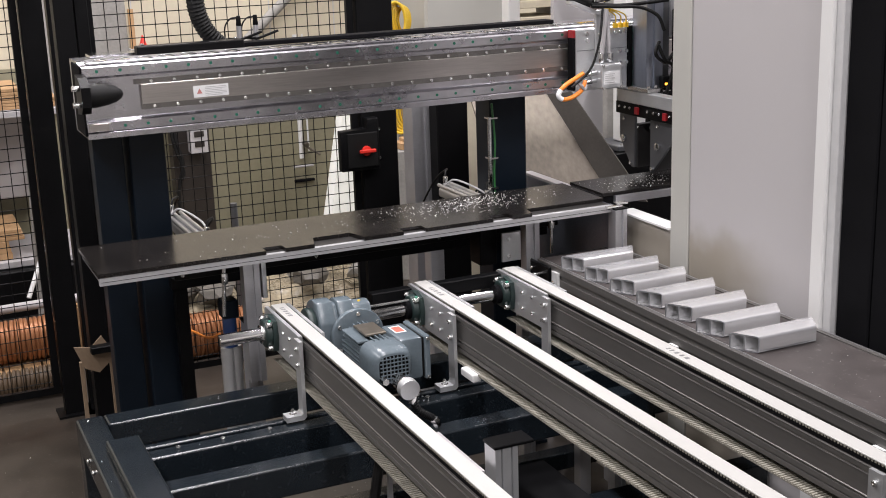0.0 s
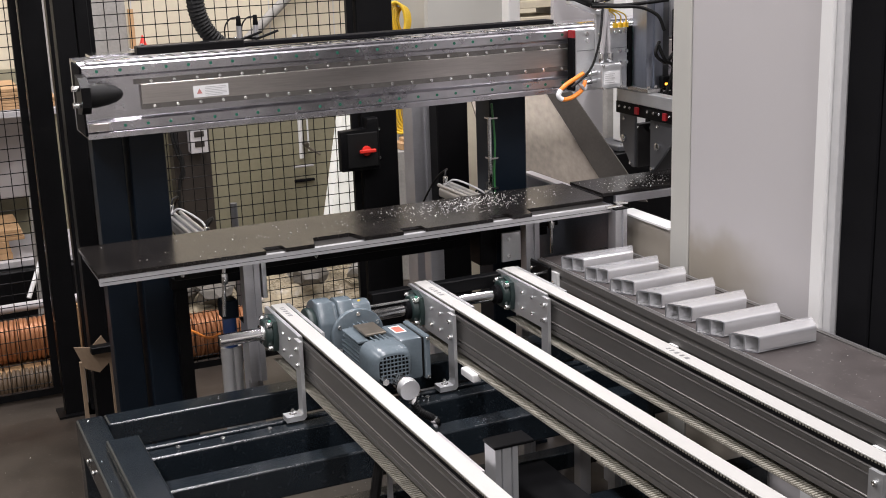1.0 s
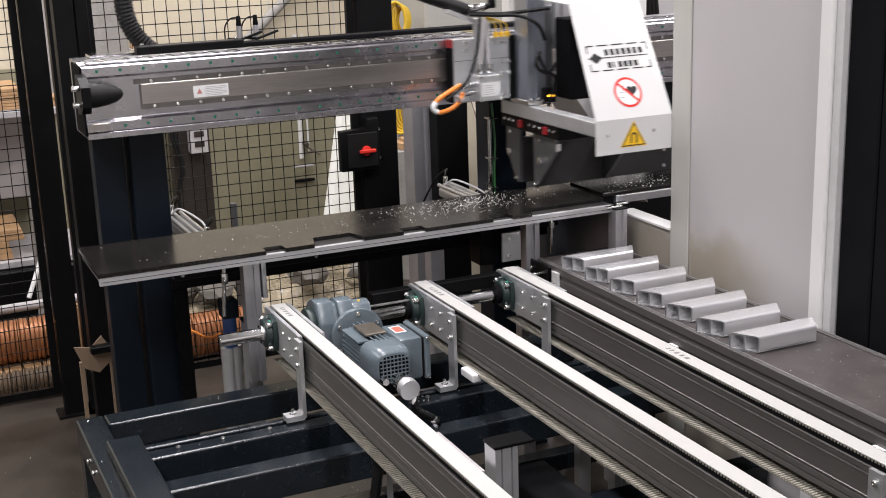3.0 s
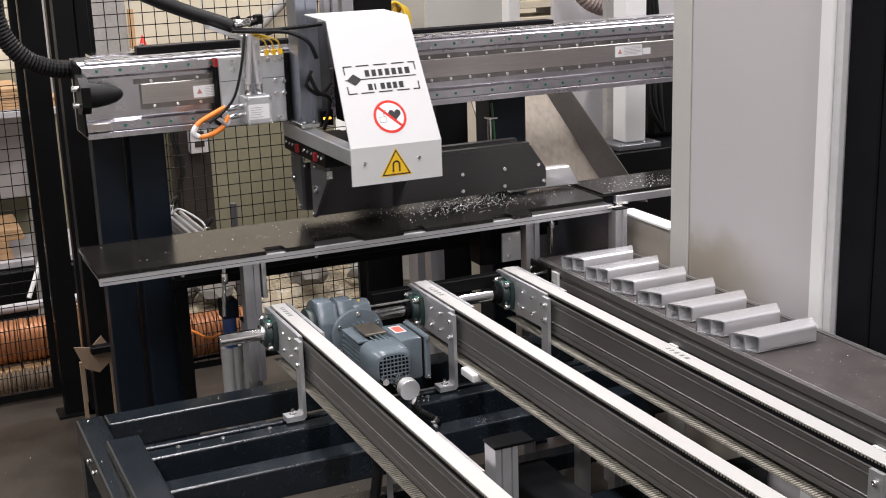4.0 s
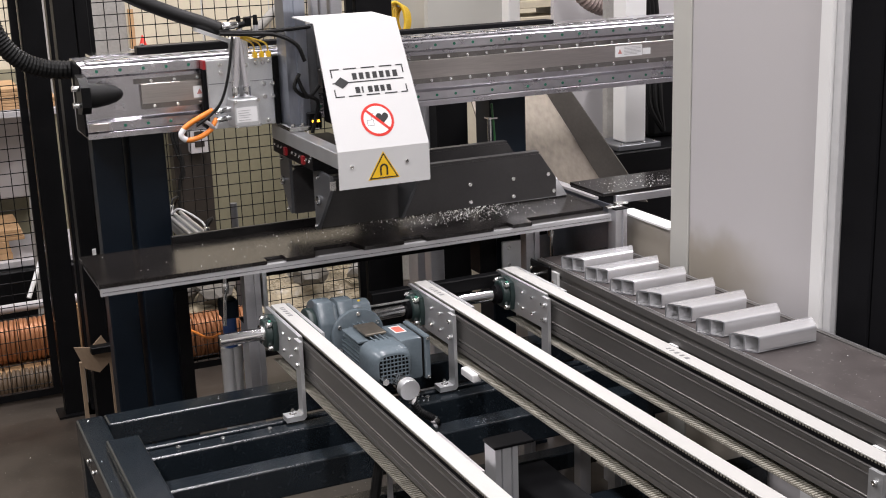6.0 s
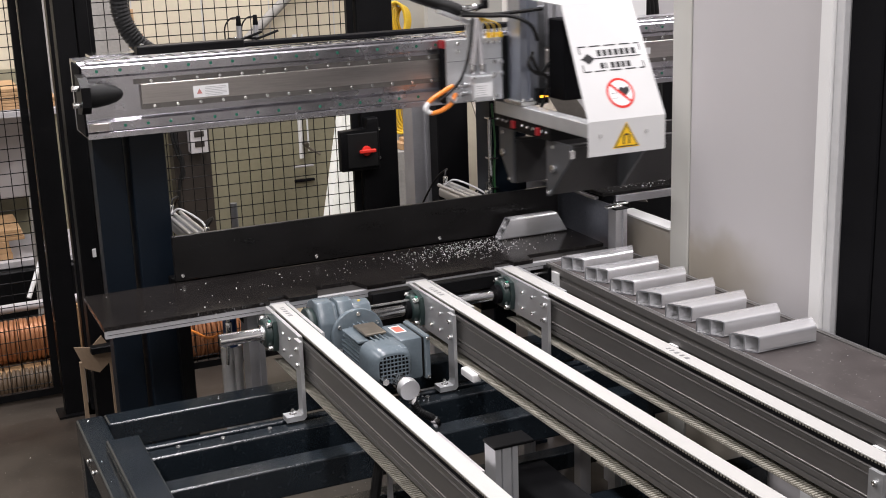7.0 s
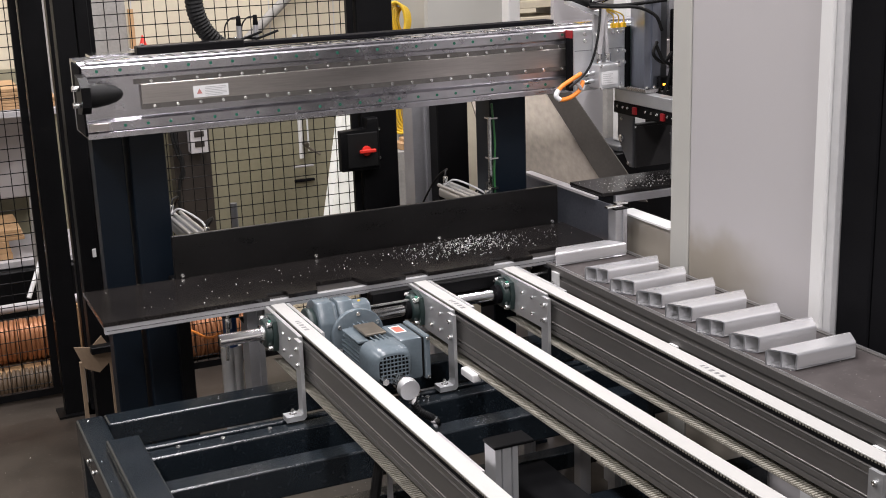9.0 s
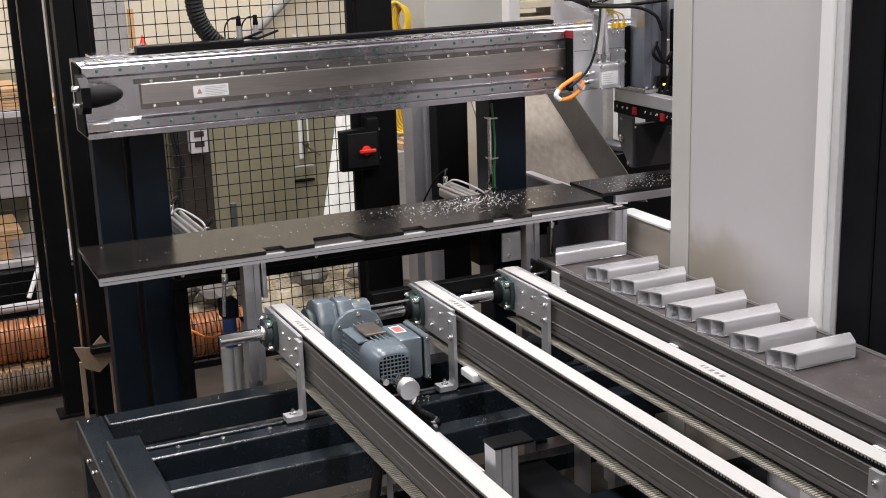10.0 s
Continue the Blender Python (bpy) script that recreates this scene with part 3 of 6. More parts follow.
for xx in (0.984, 1.840):
    c = thing("valve_box", "low dark box with bare metal lid beside the cylinder", "box", (xx + 0.05, 3.97, 0.886), "two valve boxes")
    bm = B()
    box(bm, xx, xx + 0.105, 3.925, 4.03, 0.886, 0.966, 0.003)
    part("box_body", bm, BLACK, c)
    bm = B()
    box(bm, xx - 0.003, xx + 0.108, 3.922, 4.033, 0.9665, 0.976, 0.002)
    part("lid", bm, ALU_PLATE, c, "bare metal lid")
    for dx in (0.012, 0.093):
        bolt(c, xx + dx, 3.94, 0.976, FACE_Z)

# ---- gantry beam on its columns ----
gb = thing("gantry_beam", "horizontal linear axis beam of ground steel with bolted cover strip", "gantry", (1.6, 3.85, 1.39))
X0, X1 = 0.552, 3.0
FY = 3.740
bm = B()
pts = [(FY - 0.004, 1.392), (FY - 0.004, 1.408), (FY + 0.004, 1.412), (FY + 0.004, 1.4125), (FY, 1.4125), (FY, 1.438), (FY + 0.018, 1.446), (FY + 0.018, 1.566), (FY, 1.574), (FY, 1.600), (FY + 0.004, 1.604), (FY + 0.075, 1.604), (FY + 0.085, 1.612), (3.955, 1.612), (3.96, 1.606), (3.96, 1.392)]
prism(bm, pts, "x", X0, X1)
part("beam_body", bm, STEEL, gb)
bm = B()
box(bm, 0.717, 2.72, FY + 0.004, FY + 0.017, 1.466, 1.541, 0.0015)
cv = part("cover_strip", bm, STEEL_COVER, gb, "brushed stainless cover strip")
bm = B()
box(bm, 0.70, 2.75, FY + 0.012, FY + 0.0175, 1.5415, 1.556)
part("dark_slot", bm, STEEL_DARK, gb)
bm = B()
box(bm, 0.718, 2.719, FY + 0.0030, FY + 0.0039, 1.4665, 1.482)
part("cover_lip", bm, STEEL_DARK, gb)
for k in range(28):
    bolt(cv, 0.750 + 0.0695 * k, FY + 0.0115, 1.548)
    bolt(cv, 0.753 + 0.0695 * k, FY + 0.0030, 1.474)
CAPM = None
for zz in (1.588, 1.425):
    for k in range(36):
        xx = 0.594 + 0.0675 * k
        if CAPM is None:
            bm = B()
            cyl(bm, (0, 0, 0), (0, -0.0012, 0), 0.0048, seg=12)
            CAPM = mesh_of("plug", bm, GREEN)
        share("plug", CAPM, gb, Matrix.Translation((xx, FY, zz)))
bm = B()
box(bm, X0 - 0.006, X0 - 0.0005, FY + 0.004, 3.90, 1.40, 1.606, 0.002)
part("end_cover", bm, MATT_BLACK, gb, "black end cover")
# guide rail on the beam's top; raised chrome bumps stand in for its highlights
bm = B()
box(bm, X0 + 0.02, X1, FY + 0.026, FY + 0.058, 1.6045, 1.612, 0.002)
rail = part("guide_rail", bm, STEEL, gb, "ground guide rail")
bm = B()
box(bm, -0.021, 0.021, -0.008, 0.008, 0, 0.004, 0.003, 2)
GLINT_BUMP = mesh_of("screw_seat", bm, CHROME, True)
for k in range(35):
    share("screw_seat", GLINT_BUMP, rail, Matrix.Translation((X0 + 0.06 + 0.0675 * k, FY + 0.042, 1.612)))
bm = B()
box(bm, X0 + 0.02, X1, FY + 0.060, FY + 0.068, 1.6045, 1.620)
part("rack", bm, CHROME, gb, "bright rack edge")
bm = B()
box(bm, 0.73, 1.06, FY + 0.072, FY + 0.12, 1.6125, 1.644, 0.004, 2)
part("reader_cover", bm, BLACK, gb, "dark grey cover on top")
for xx in (0.75, 1.04):
    bolt(gb, xx, FY + 0.095, 1.644, FACE_Z, True)
bm = B()
box(bm, 1.06, 2.2, FY + 0.15, FY + 0.21, 1.6125, 1.626, 0.002)
part("cable_tray", bm, MATT_BLACK, gb, "black cable tray")
bm = B()
box(bm, 0.60, 0.80, FY + 0.13, FY + 0.21, 1.614, 1.622)
part("hose_shelf", bm, CHROME, gb, "bright shelf strip")


def sticker(parent, x, y, z, w, h):
    bm = B()
    box(bm, x, x + w, y - 0.0008, y, z, z + h)
    s = part("warning_sticker", bm, LABEL, parent, "white sticker with small warning triangle and grey text")
    bm = B()
    prism(bm, [(x + 0.010, z + 0.011), (x + 0.027, z + 0.011), (x + 0.0185, z + 0.027)], "y", y - 0.0014, y - 0.0010)
    part("triangle", bm, PALE_RED, s)
    for k in range(6):
        bm = B()
        box(bm, x + 0.036, x + w - 0.006 - 0.014 * (k % 3 == 2), y - 0.0014, y - 0.0010, z + h - 0.0065 - 0.0049 * k, z + h - 0.0050 - 0.0049 * k)
        part("text_bar", bm, LABEL_TEXT, s)


sticker(gb, 0.873, FY + 0.004, 1.487, 0.108, 0.035)
bm = B()
box(bm, X0 + 0.004, X0 + 0.062, FY - 0.0035, FY - 0.0005, 1.4135, 1.437, 0.001)
part("rail_stop", bm, STEEL_COVER, gb, "small steel block at the rail's start")
bm = B()
box(bm, 2.472, 2.505, FY + 0.0032, FY + 0.004, 1.497, 1.519)
part("type_label", bm, LABEL, gb, "small white label")
sticker(gb, 2.36, FY + 0.004, 1.495, 0.11, 0.038)

# rubber end stop
es = thing("end_stop", "black conical rubber buffer on a bracket at the beam end", "buffer", (0.56, 3.72, 1.47))
bm = B()
prism(bm, [(3.640, 1.500), (3.665, 1.478), (3.738, 1.470), (3.738, 1.585), (3.690, 1.580), (3.640, 1.556)], "x", 0.530, 0.556)
part("bracket", bm, BLACK, es)
bm = B()
prof = [(0.0, 0.036), (0.02, 0.0355), (0.05, 0.031), (0.075, 0.024), (0.092, 0.014), (0.098, 0.003)]
prev = None
for (dx, r) in prof:
    cur = [bm.verts.new((0.557 + dx, 3.690 + r * math.cos(2 * math.pi * k / 24), 1.526 + r * math.sin(2 * math.pi * k / 24))) for k in range(24)]
    if prev:
        for k in range(24):
            bm.faces.new((prev[k], prev[(k + 1) % 24], cur[(k + 1) % 24], cur[k]))
    else:
        bm.faces.new(cur)
    prev = cur
bm.faces.new(prev)
part("cone", bm, RUBBER, es, "black rubber cone", True)
for zz in (1.505, 1.552):
    bm = B()
    cyl(bm, (0.508, 3.668, zz), (0.5305, 3.668, zz), 0.0085, seg=12, bev=0.001)
    part("bolt", bm, BOLT, es, smooth=True)

for ob in (gb, es):
    true_size(ob, 1.029)

# columns
for x0, x1, y0, nm in ((0.712, 0.826, 4.0, "a"), (1.995, 2.142, 4.0, "b")):
    c = thing("gantry_column", "dark blue painted square steel column under the beam", "column", (x0, y0 + 0.05, 0), "gantry columns")
    bm = B()
    box(bm, x0, x1, y0, y0 + 0.12, 0.012, 1.372, 0.006, 2)
    part("tube", bm, COLUMN_PAINT, c)
    bm = B()
    box(bm, x0 - 0.05, x1 + 0.05, y0 - 0.04, y0 + 0.16, 0.0, 0.012)
    part("foot_plate", bm, COLUMN_PAINT, c)
c = thing("gantry_column", "dark blue painted steel column beside the fence", "column", (0.64, 4.0, 0), "gantry columns")
bm = B()
box(bm, 0.605, 0.700, 4.04, 4.12, 0.0, 1.372, 0.004, 2)
part("tube", bm, COLUMN_PAINT, c)

# ---- gripper carriage (built where it stands at its left stop) ----
HX = 0.992
head = thing("gripper_carriage", "gantry carriage with magnetic gripper under a white sheet-metal cover", "gripper", (HX, 3.70, 1.39))
bm = B()
box(bm, 0.897, 1.10, 3.695, 3.722, 1.398, 1.604, 0.002)
cp = part("carriage_plate", bm, ALU_PLATE, head, "milled aluminium carriage plate")
for xx, zz in ((0.938, 1.590), (0.938, 1.567), (0.986, 1.588), (1.018, 1.586), (1.069, 1.524), (1.095, 1.522), (1.070, 1.484), (1.095, 1.484), (1.048, 1.589), (1.069, 1.588), (1.089, 1.589), (0.915, 1.415), (1.075, 1.412)):
    bolt(cp, xx, 3.695, zz, None, True)
bm = B()
box(bm, 0.900, 1.098, 3.6935, 3.6949, 1.5335, 1.5350)
part("step_line", bm, GUSSET, cp, "fine milled step")
bm = B()
box(bm, 0.888, 0.8965, 3.70, 3.735, 1.578, 1.604)
part("wiper", bm, DARK_RED, head, "red wiper block")
bm = B()
box(bm, 0.888, 0.8965, 3.70, 3.735, 1.40, 1.577)
part("seal", bm, MATT_BLACK, head, "black seal strip")
bm = B()
box(bm, 1.101, 1.140, 3.690, 3.735, 1.396, 1.606, 0.002)
ws = part("wiper_strip", bm, BLACK, head, "black wiper strip with green seals")
for zz in (1.41, 1.45, 1.49, 1.53, 1.57, 1.595):
    bm = B()
    box(bm, 1.118, 1.136, 3.6885, 3.6899, zz - 0.009, zz + 0.004)
    part("seal", bm, GREEN, ws, "dark green seal")
bm = B()
o = [(1.116, 3.60), (1.128, 3.60), (1.128, 3.606), (1.148, 3.606), (1.148, 3.60), (1.182, 3.60), (1.182, 3.685), (1.116, 3.685)]
prism(bm, o, "z", 1.402, 1.80)
zc = part("vertical_axis", bm, STEEL_AXIS, head, "upright aluminium axis profile")
bm = B()
box(bm, 1.183, 1.215, 3.61, 3.66, 1.402, 1.70, 0.002)
part("cable_duct", bm, GUSSET, head, "grey cable duct beside the axis")
for xa, xb in ((1.224, 1.246), (1.252, 1.274), (1.284, 1.322)):
    bm = B()
    box(bm, xa, xb, 3.66, 3.70, 1.56, 2.05, 0.003)
    part("upper_rail", bm, ALU, head, "upright aluminium rail above the cover")
bm = B()
box(bm, 1.105, 1.20, 3.575, 3.70, 1.386, 1.401, 0.002)
part("mount_plate", bm, BOLT, head)
for xx in (1.12, 1.15, 1.19):
    bolt(head, xx, 3.59, 1.401, FACE_Z, True)
# junction box
bm = B()
box(bm, 0.950, 1.030, 3.615, 3.690, 1.408, 1.492, 0.004, 2)
jb = part("junction_box", bm, ALU_PLATE, head, "grey cast junction box with label")
bm = B()
box(bm, 0.957, 1.020, 3.6142, 3.6149, 1.424, 1.468)
part("label", bm, LABEL, jb, "pale type label")
for k in range(5):
    bm = B()
    box(bm, 0.962, 1.000 - 0.006 * (k % 2), 3.6134, 3.6141, 1.458 - 0.007 * k, 1.4595 - 0.007 * k)
    part("text_bar", bm, LABEL_TEXT, jb)
for xx, zz in ((0.955, 1.487), (1.025, 1.487), (0.955, 1.413), (1.025, 1.413)):
    bolt(jb, xx, 3.615, zz)
for zz in (1.437, 1.462):
    bm = B()
    cyl(bm, (0.948, 3.65, zz), (0.900, 3.645, zz - 0.004), 0.009, seg=12, bev=0.002)
    part("connector", bm, CHROME, jb, smooth=True)
bm = B()
tube(bm, [(0.892, 3.64, 1.465), (0.854, 3.635, 1.449), (0.810, 3.63, 1.428), (0.791, 3.63, 1.404), (0.806, 3.63, 1.386), (0.843, 3.63, 1.390), (0.879, 3.635, 1.407), (0.895, 3.64, 1.428), (0.903, 3.645, 1.437)], 0.0075, 12)
part("orange_cable", bm, ORANGE, head, "orange servo cable loop", True)
bm = B()
tube(bm, [(0.800, 3.63, 1.419), (0.7905, 3.63, 1.404), (0.795, 3.63, 1.393), (0.805, 3.63, 1.3865)], 0.0085, 12)
part("cable_label", bm, LABEL, head, "white cable sleeve", True)
bm = B()
tube(bm, [(0.860, 3.628, 1.440), (0.875, 3.625, 1.428), (0.892, 3.635, 1.412), (0.905, 3.64, 1.425)], 0.006, 8)
part("connector_boot", bm, PANEL, head, "grey connector boot", True)
bm = B()
tube(bm, [(0.835, 3.62, 1.425), (0.885, 3.62, 1.458), (0.920, 3.62, 1.50), (0.945, 3.62, 1.58), (0.968, 3.64, 1.675)], 0.0042, 8)
part("black_cable", bm, RUBBER, head, "thin black cable", True)
# strut from the hose clamp down to the box
for a, b in (((0.985, 3.645, 1.672), (0.968, 3.650, 1.500)), ((0.992, 3.655, 1.665), (1.003, 3.650, 1.500)), ((1.005, 3.66, 1.650), (0.972, 3.665, 1.52))):
    bm = B()
    cyl(bm, a, b, 0.0075, seg=12)
    part("strut", bm, PANEL, head, "grey sheathed cable", True)
    bm = B()
    cyl(bm, (b[0], b[1], b[2] - 0.006), (b[0], b[1], b[2] + 0.026), 0.0115, seg=14, bev=0.002)
    part("clamp_nut", bm, CHROME, head, smooth=True)
bm = B()
box(bm, 0.967, 1.024, 3.680, 3.6945, 1.52, 1.668, 0.002)
hb = part("hose_bracket", bm, ALU_PLATE, head)
bolt(hb, 0.980, 3.680, 1.585, None, True)
bolt(hb, 1.012, 3.680, 1.585, None, True)
bm = B()
prism(bm, [(0.868, 1.694), (0.985, 1.646), (0.985, 1.658), (0.872, 1.704)], "y", 3.665, 3.71)
part("chain_end_plate", bm, ALU_PLATE, head, "grey steel end plate of the hose")
bm = B()
cyl(bm, (0.985, 3.66, 1.700), (1.025, 3.66, 1.712), 0.009, seg=12)
box(bm, 1.012, 1.032, 3.65, 3.675, 1.700, 1.728, 0.003)
part("air_valve", bm, BLACK, head, "small black valve", True)
bm = B()
cyl(bm, (0.942, 3.66, 1.704), (0.992, 3.66, 1.706), 0.012, seg=18, bev=0.003)
part("hose_clamp", bm, CHROME, head, smooth=True)
for k in range(3):
    bm = B()
    box(bm, 1.038 + 0.021 * k, 1.050 + 0.021 * k, 3.675, 3.690, 1.604, 1.620)
    part("plug", bm, YELLOW, head, "yellow plug")
    bm = B()
    tube(bm, [(1.044 + 0.021 * k, 3.680, 1.62), (1.034 + 0.019 * k, 3.67, 1.648), (0.99 + 0.008 * k, 3.66, 1.672)], 0.0025, 6)
    part("signal_wire", bm, YELLOW_HOSE, head, "thin yellow-green wire", True)
for k, pts in enumerate(([(0.935, 3.66, 1.690), (1.03, 3.64, 1.682), (1.10, 3.61, 1.686), (1.19, 3.58, 1.694)], [(0.935, 3.655, 1.684), (1.02, 3.64, 1.678), (1.09, 3.60, 1.674), (1.14, 3.57, 1.645), (1.16, 3.56, 1.595)], [(1.14, 3.56, 1.56), (1.12, 3.55, 1.52), (1.16, 3.55, 1.49), (1.20, 3.56, 1.52)], [(1.13, 3.55, 1.55), (1.15, 3.54, 1.50), (1.19, 3.55, 1.47), (1.17, 3.56, 1.38)])):
    bm = B()
    tube(bm, pts, 0.006, 8)
    part("cable", bm, RUBBER, head, "black cable", True)
bm = B()
box(bm, 1.166, 1.208, 3.575, 3.599, 1.388, 1.438, 0.003)
sens = part("sensor", bm, BLACK, head, "small black sensor with amber light")
for xx in (1.176, 1.190):
    bm = B()
    box(bm, xx, xx + 0.009, 3.5742, 3.5748, 1.409, 1.4155)
    part("indicator", bm, LED, sens)
bm = B()
box(bm, 1.23, 1.33, 3.52, 3.62, 1.40, 1.66, 0.004)
part("drive_unit", bm, MATT_BLACK, head, "dark drive unit behind the cover")
# white cover: top flat, sloped front, upright apron; slightly narrower at the top
bm = B()
s = [(3.52, 1.730, 1.0), (3.333, 1.723, 1.0), (3.158, 1.3897, 0.0), (3.158, 1.2847, 0.0), (3.161, 1.2847, 0.0), (3.161, 1.389, 0.0), (3.335, 1.7205, 1.0), (3.52, 1.727, 1.0)]
A = [bm.verts.new((1.105 + 0.0106 * w, y, z)) for y, z, w in s]
C = [bm.verts.new((1.375 - 0.0125 * w, y, z)) for y, z, w in s]
for i in range(8):
    bm.faces.new((A[i], A[(i + 1) % 8], C[(i + 1) % 8], C[i]))
for q in (A, C):
    for i in (0, 1, 2):
        bm.faces.new((q[i], q[i + 1], q[6 - i], q[7 - i]))
cov = part("white_cover", bm, WHITE_COVER, head, "white folded sheet-metal cover with warning signs")
slope = Vector((0, 3.333 - 3.158, 1.723 - 1.3897)).normalized()
nrm = Vector((0, -slope.z, slope.y))
org = Vector((1.240, 3.158, 1.3897))


def flat_on_slope(name, pts, material, parent, d=0.0008):
    """A thin print on the cover's sloped face; pts run across and up the slope."""
    bm = B()
    A = [bm.verts.new(org + Vector((u, 0, 0)) + slope * v + nrm * 0.0001) for u, v in pts]
    C = [bm.verts.new(org + Vector((u, 0, 0)) + slope * v + nrm * d) for u, v in pts]
    n = len(pts)
    for i in range(n):
        bm.faces.new((A[i], A[(i + 1) % n], C[(i + 1) % n], C[i]))
    bm.faces.new(C)
    bm.faces.new(A[::-1])
    return part(name, bm, material, parent)


def rect(u0, u1, v0, v1):
    return [(u0, v0), (u1, v0), (u1, v1), (u0, v1)]


# maker's mark as plain bars
for v in (0.154, 0.234):
    for u0, u1 in ((-0.107, -0.080), (-0.068, -0.030), (-0.016, 0.024), (0.038, 0.076), (0.088, 0.108)):
        flat_on_slope("mark_bar", rect(u0, u1, v, v + 0.0035), INK, cov)
flat_on_slope("mark_bar", rect(-0.107, 0.104, 0.1945, 0.1975), INK, cov)
for u in (-0.107, 0.1045):
    flat_on_slope("mark_bar", rect(u, u + 0.0035, 0.212, 0.234), INK, cov)
    flat_on_slope("mark_bar", rect(u, u + 0.0035, 0.1575, 0.178), INK, cov)
flat_on_slope("mark_diamond", [(-0.103, 0.196), (-0.081, 0.179), (-0.059, 0.196), (-0.081, 0.213)], INK, cov, 0.0012)
for k, w in enumerate((0.013, 0.013, 0.012, 0.013, 0.013, 0.012, 0.014)):
    flat_on_slope("mark_block", rect(-0.046 + 0.0200 * k, -0.046 + 0.0200 * k + w, 0.203, 0.222), INK, cov)
for k, w in enumerate((0.013, 0.005, 0.013, 0.013, 0.012, 0.013)):
    flat_on_slope("mark_block", rect(-0.045 + 0.0185 * k, -0.045 + 0.0185 * k + w, 0.163, 0.181), INK, cov)
# round prohibition sign
cu, cvv, R = -0.001, 0.081, 0.048
n = 40
for r_out, mt, d in ((R, RED, 0.0008), (R * 0.84, LABEL, 0.0012)):
    flat_on_slope("sign_disc", [(cu + r_out * math.cos(2 * math.pi * k / n), cvv + r_out * math.sin(2 * math.pi * k / n)) for k in range(n)], mt, cov, d)
heart = []
for k in range(28):
    t = 2 * math.pi * k / 28
    heart.append((cu + 0.015 + 0.00115 * 16 * math.sin(t) ** 3, cvv + 0.005 + 0.00115 * (13 * math.cos(t) - 5 * math.cos(2 * t) - 2 * math.cos(3 * t) - math.cos(4 * t))))
flat_on_slope("heart_symbol", heart, INK, cov, 0.0016)
for a, b, c, e in ((-0.032, -0.012, -0.016, -0.0145), (-0.032, -0.012, 0.000, 0.0015), (-0.032, -0.0305, -0.016, 0.0015), (-0.0135, -0.012, -0.016, 0.0015), (-0.018, -0.0165, 0.0015, 0.018), (-0.018, -0.008, 0.018, 0.0195)):
    flat_on_slope("device_symbol", [(cu + u, cvv + v) for u, v in rect(a, b, c, e)], LABEL_GREY, cov, 0.0016)
q, h = 0.044 * 0.7071, 0.0038 * 0.7071
flat_on_slope("sign_bar", [(cu - q - h, cvv + q - h), (cu + q - h, cvv - q - h), (cu + q + h, cvv - q + h), (cu - q + h, cvv + q + h)], RED, cov, 0.002)
# magnet warning triangle on the apron
tx, tz, YF = 1.236, 1.3025, 3.158
for k, (sc, mt) in enumerate(((1.0, YELLOW), (0.91, INK), (0.78, YELLOW))):
    bm = B()
    tri = [(-0.047, -0.026), (0.047, -0.026), (0.0, 0.052)]
    prism(bm, [(tx + a * sc, tz + 0.026 + b * sc) for a, b in tri], "y", YF - 0.0006 * (k + 1), YF - 0.0006 * k - 0.0001)
    part("warning_triangle", bm, mt, cov)
bm = B()
arc = [(0.012 * math.cos(a), 0.012 + 0.012 * math.sin(a)) for a in [math.pi * k / 10 for k in range(11)]]
inn = [(0.007 * math.cos(a), 0.012 + 0.007 * math.sin(a)) for a in [math.pi * k / 10 for k in range(11)]]
pts = [(0.012, -0.008)] + arc + [(-0.012, -0.008), (-0.007, -0.008)] + inn[::-1] + [(0.007, -0.008)]
prism(bm, [(tx + a, tz + 0.019 + b) for a, b in pts], "y", YF - 0.0024, YF - 0.0019)
part("magnet_symbol", bm, INK, cov)
for k, w in enumerate((0.006, 0.004, 0.004, 0.006)):
    bm = B()
    box(bm, tx - 0.016 + 0.009 * k, tx - 0.016 + 0.009 * k + w, YF - 0.0024, YF - 0.0019, tz + 0.003, tz + 0.007)
    part("text_bar", bm, DARK_TIMBER, cov)
for xx in (1.143, 1.305):
    bolt(cov, xx, YF, 1.346)
# arm under the cover
bm = B()
box(bm, 1.108, 1.152, 3.170, 3.775, 1.340, 1.384, 0.002)
arm = part("arm", bm, ALU_PLATE, head, "aluminium arm running to the front")
bm = B()
box(bm, 1.112, 1.30, 3.40, 3.785, 1.296, 1.338, 0.002)
part("guide_bar", bm, BLACK, head)
for yy in (3.42, 3.45, 3.51, 3.545, 3.58, 3.69, 3.72, 3.755):
    bolt(head, 1.112, yy, 1.322, FACE_X)
for yy in (3.465, 3.635):
    bm = B()
    box(bm, 1.104, 1.1115, yy, yy + 0.020, 1.306, 1.330)
    part("cap", bm, DARK_RED, head, "dark red end cap")


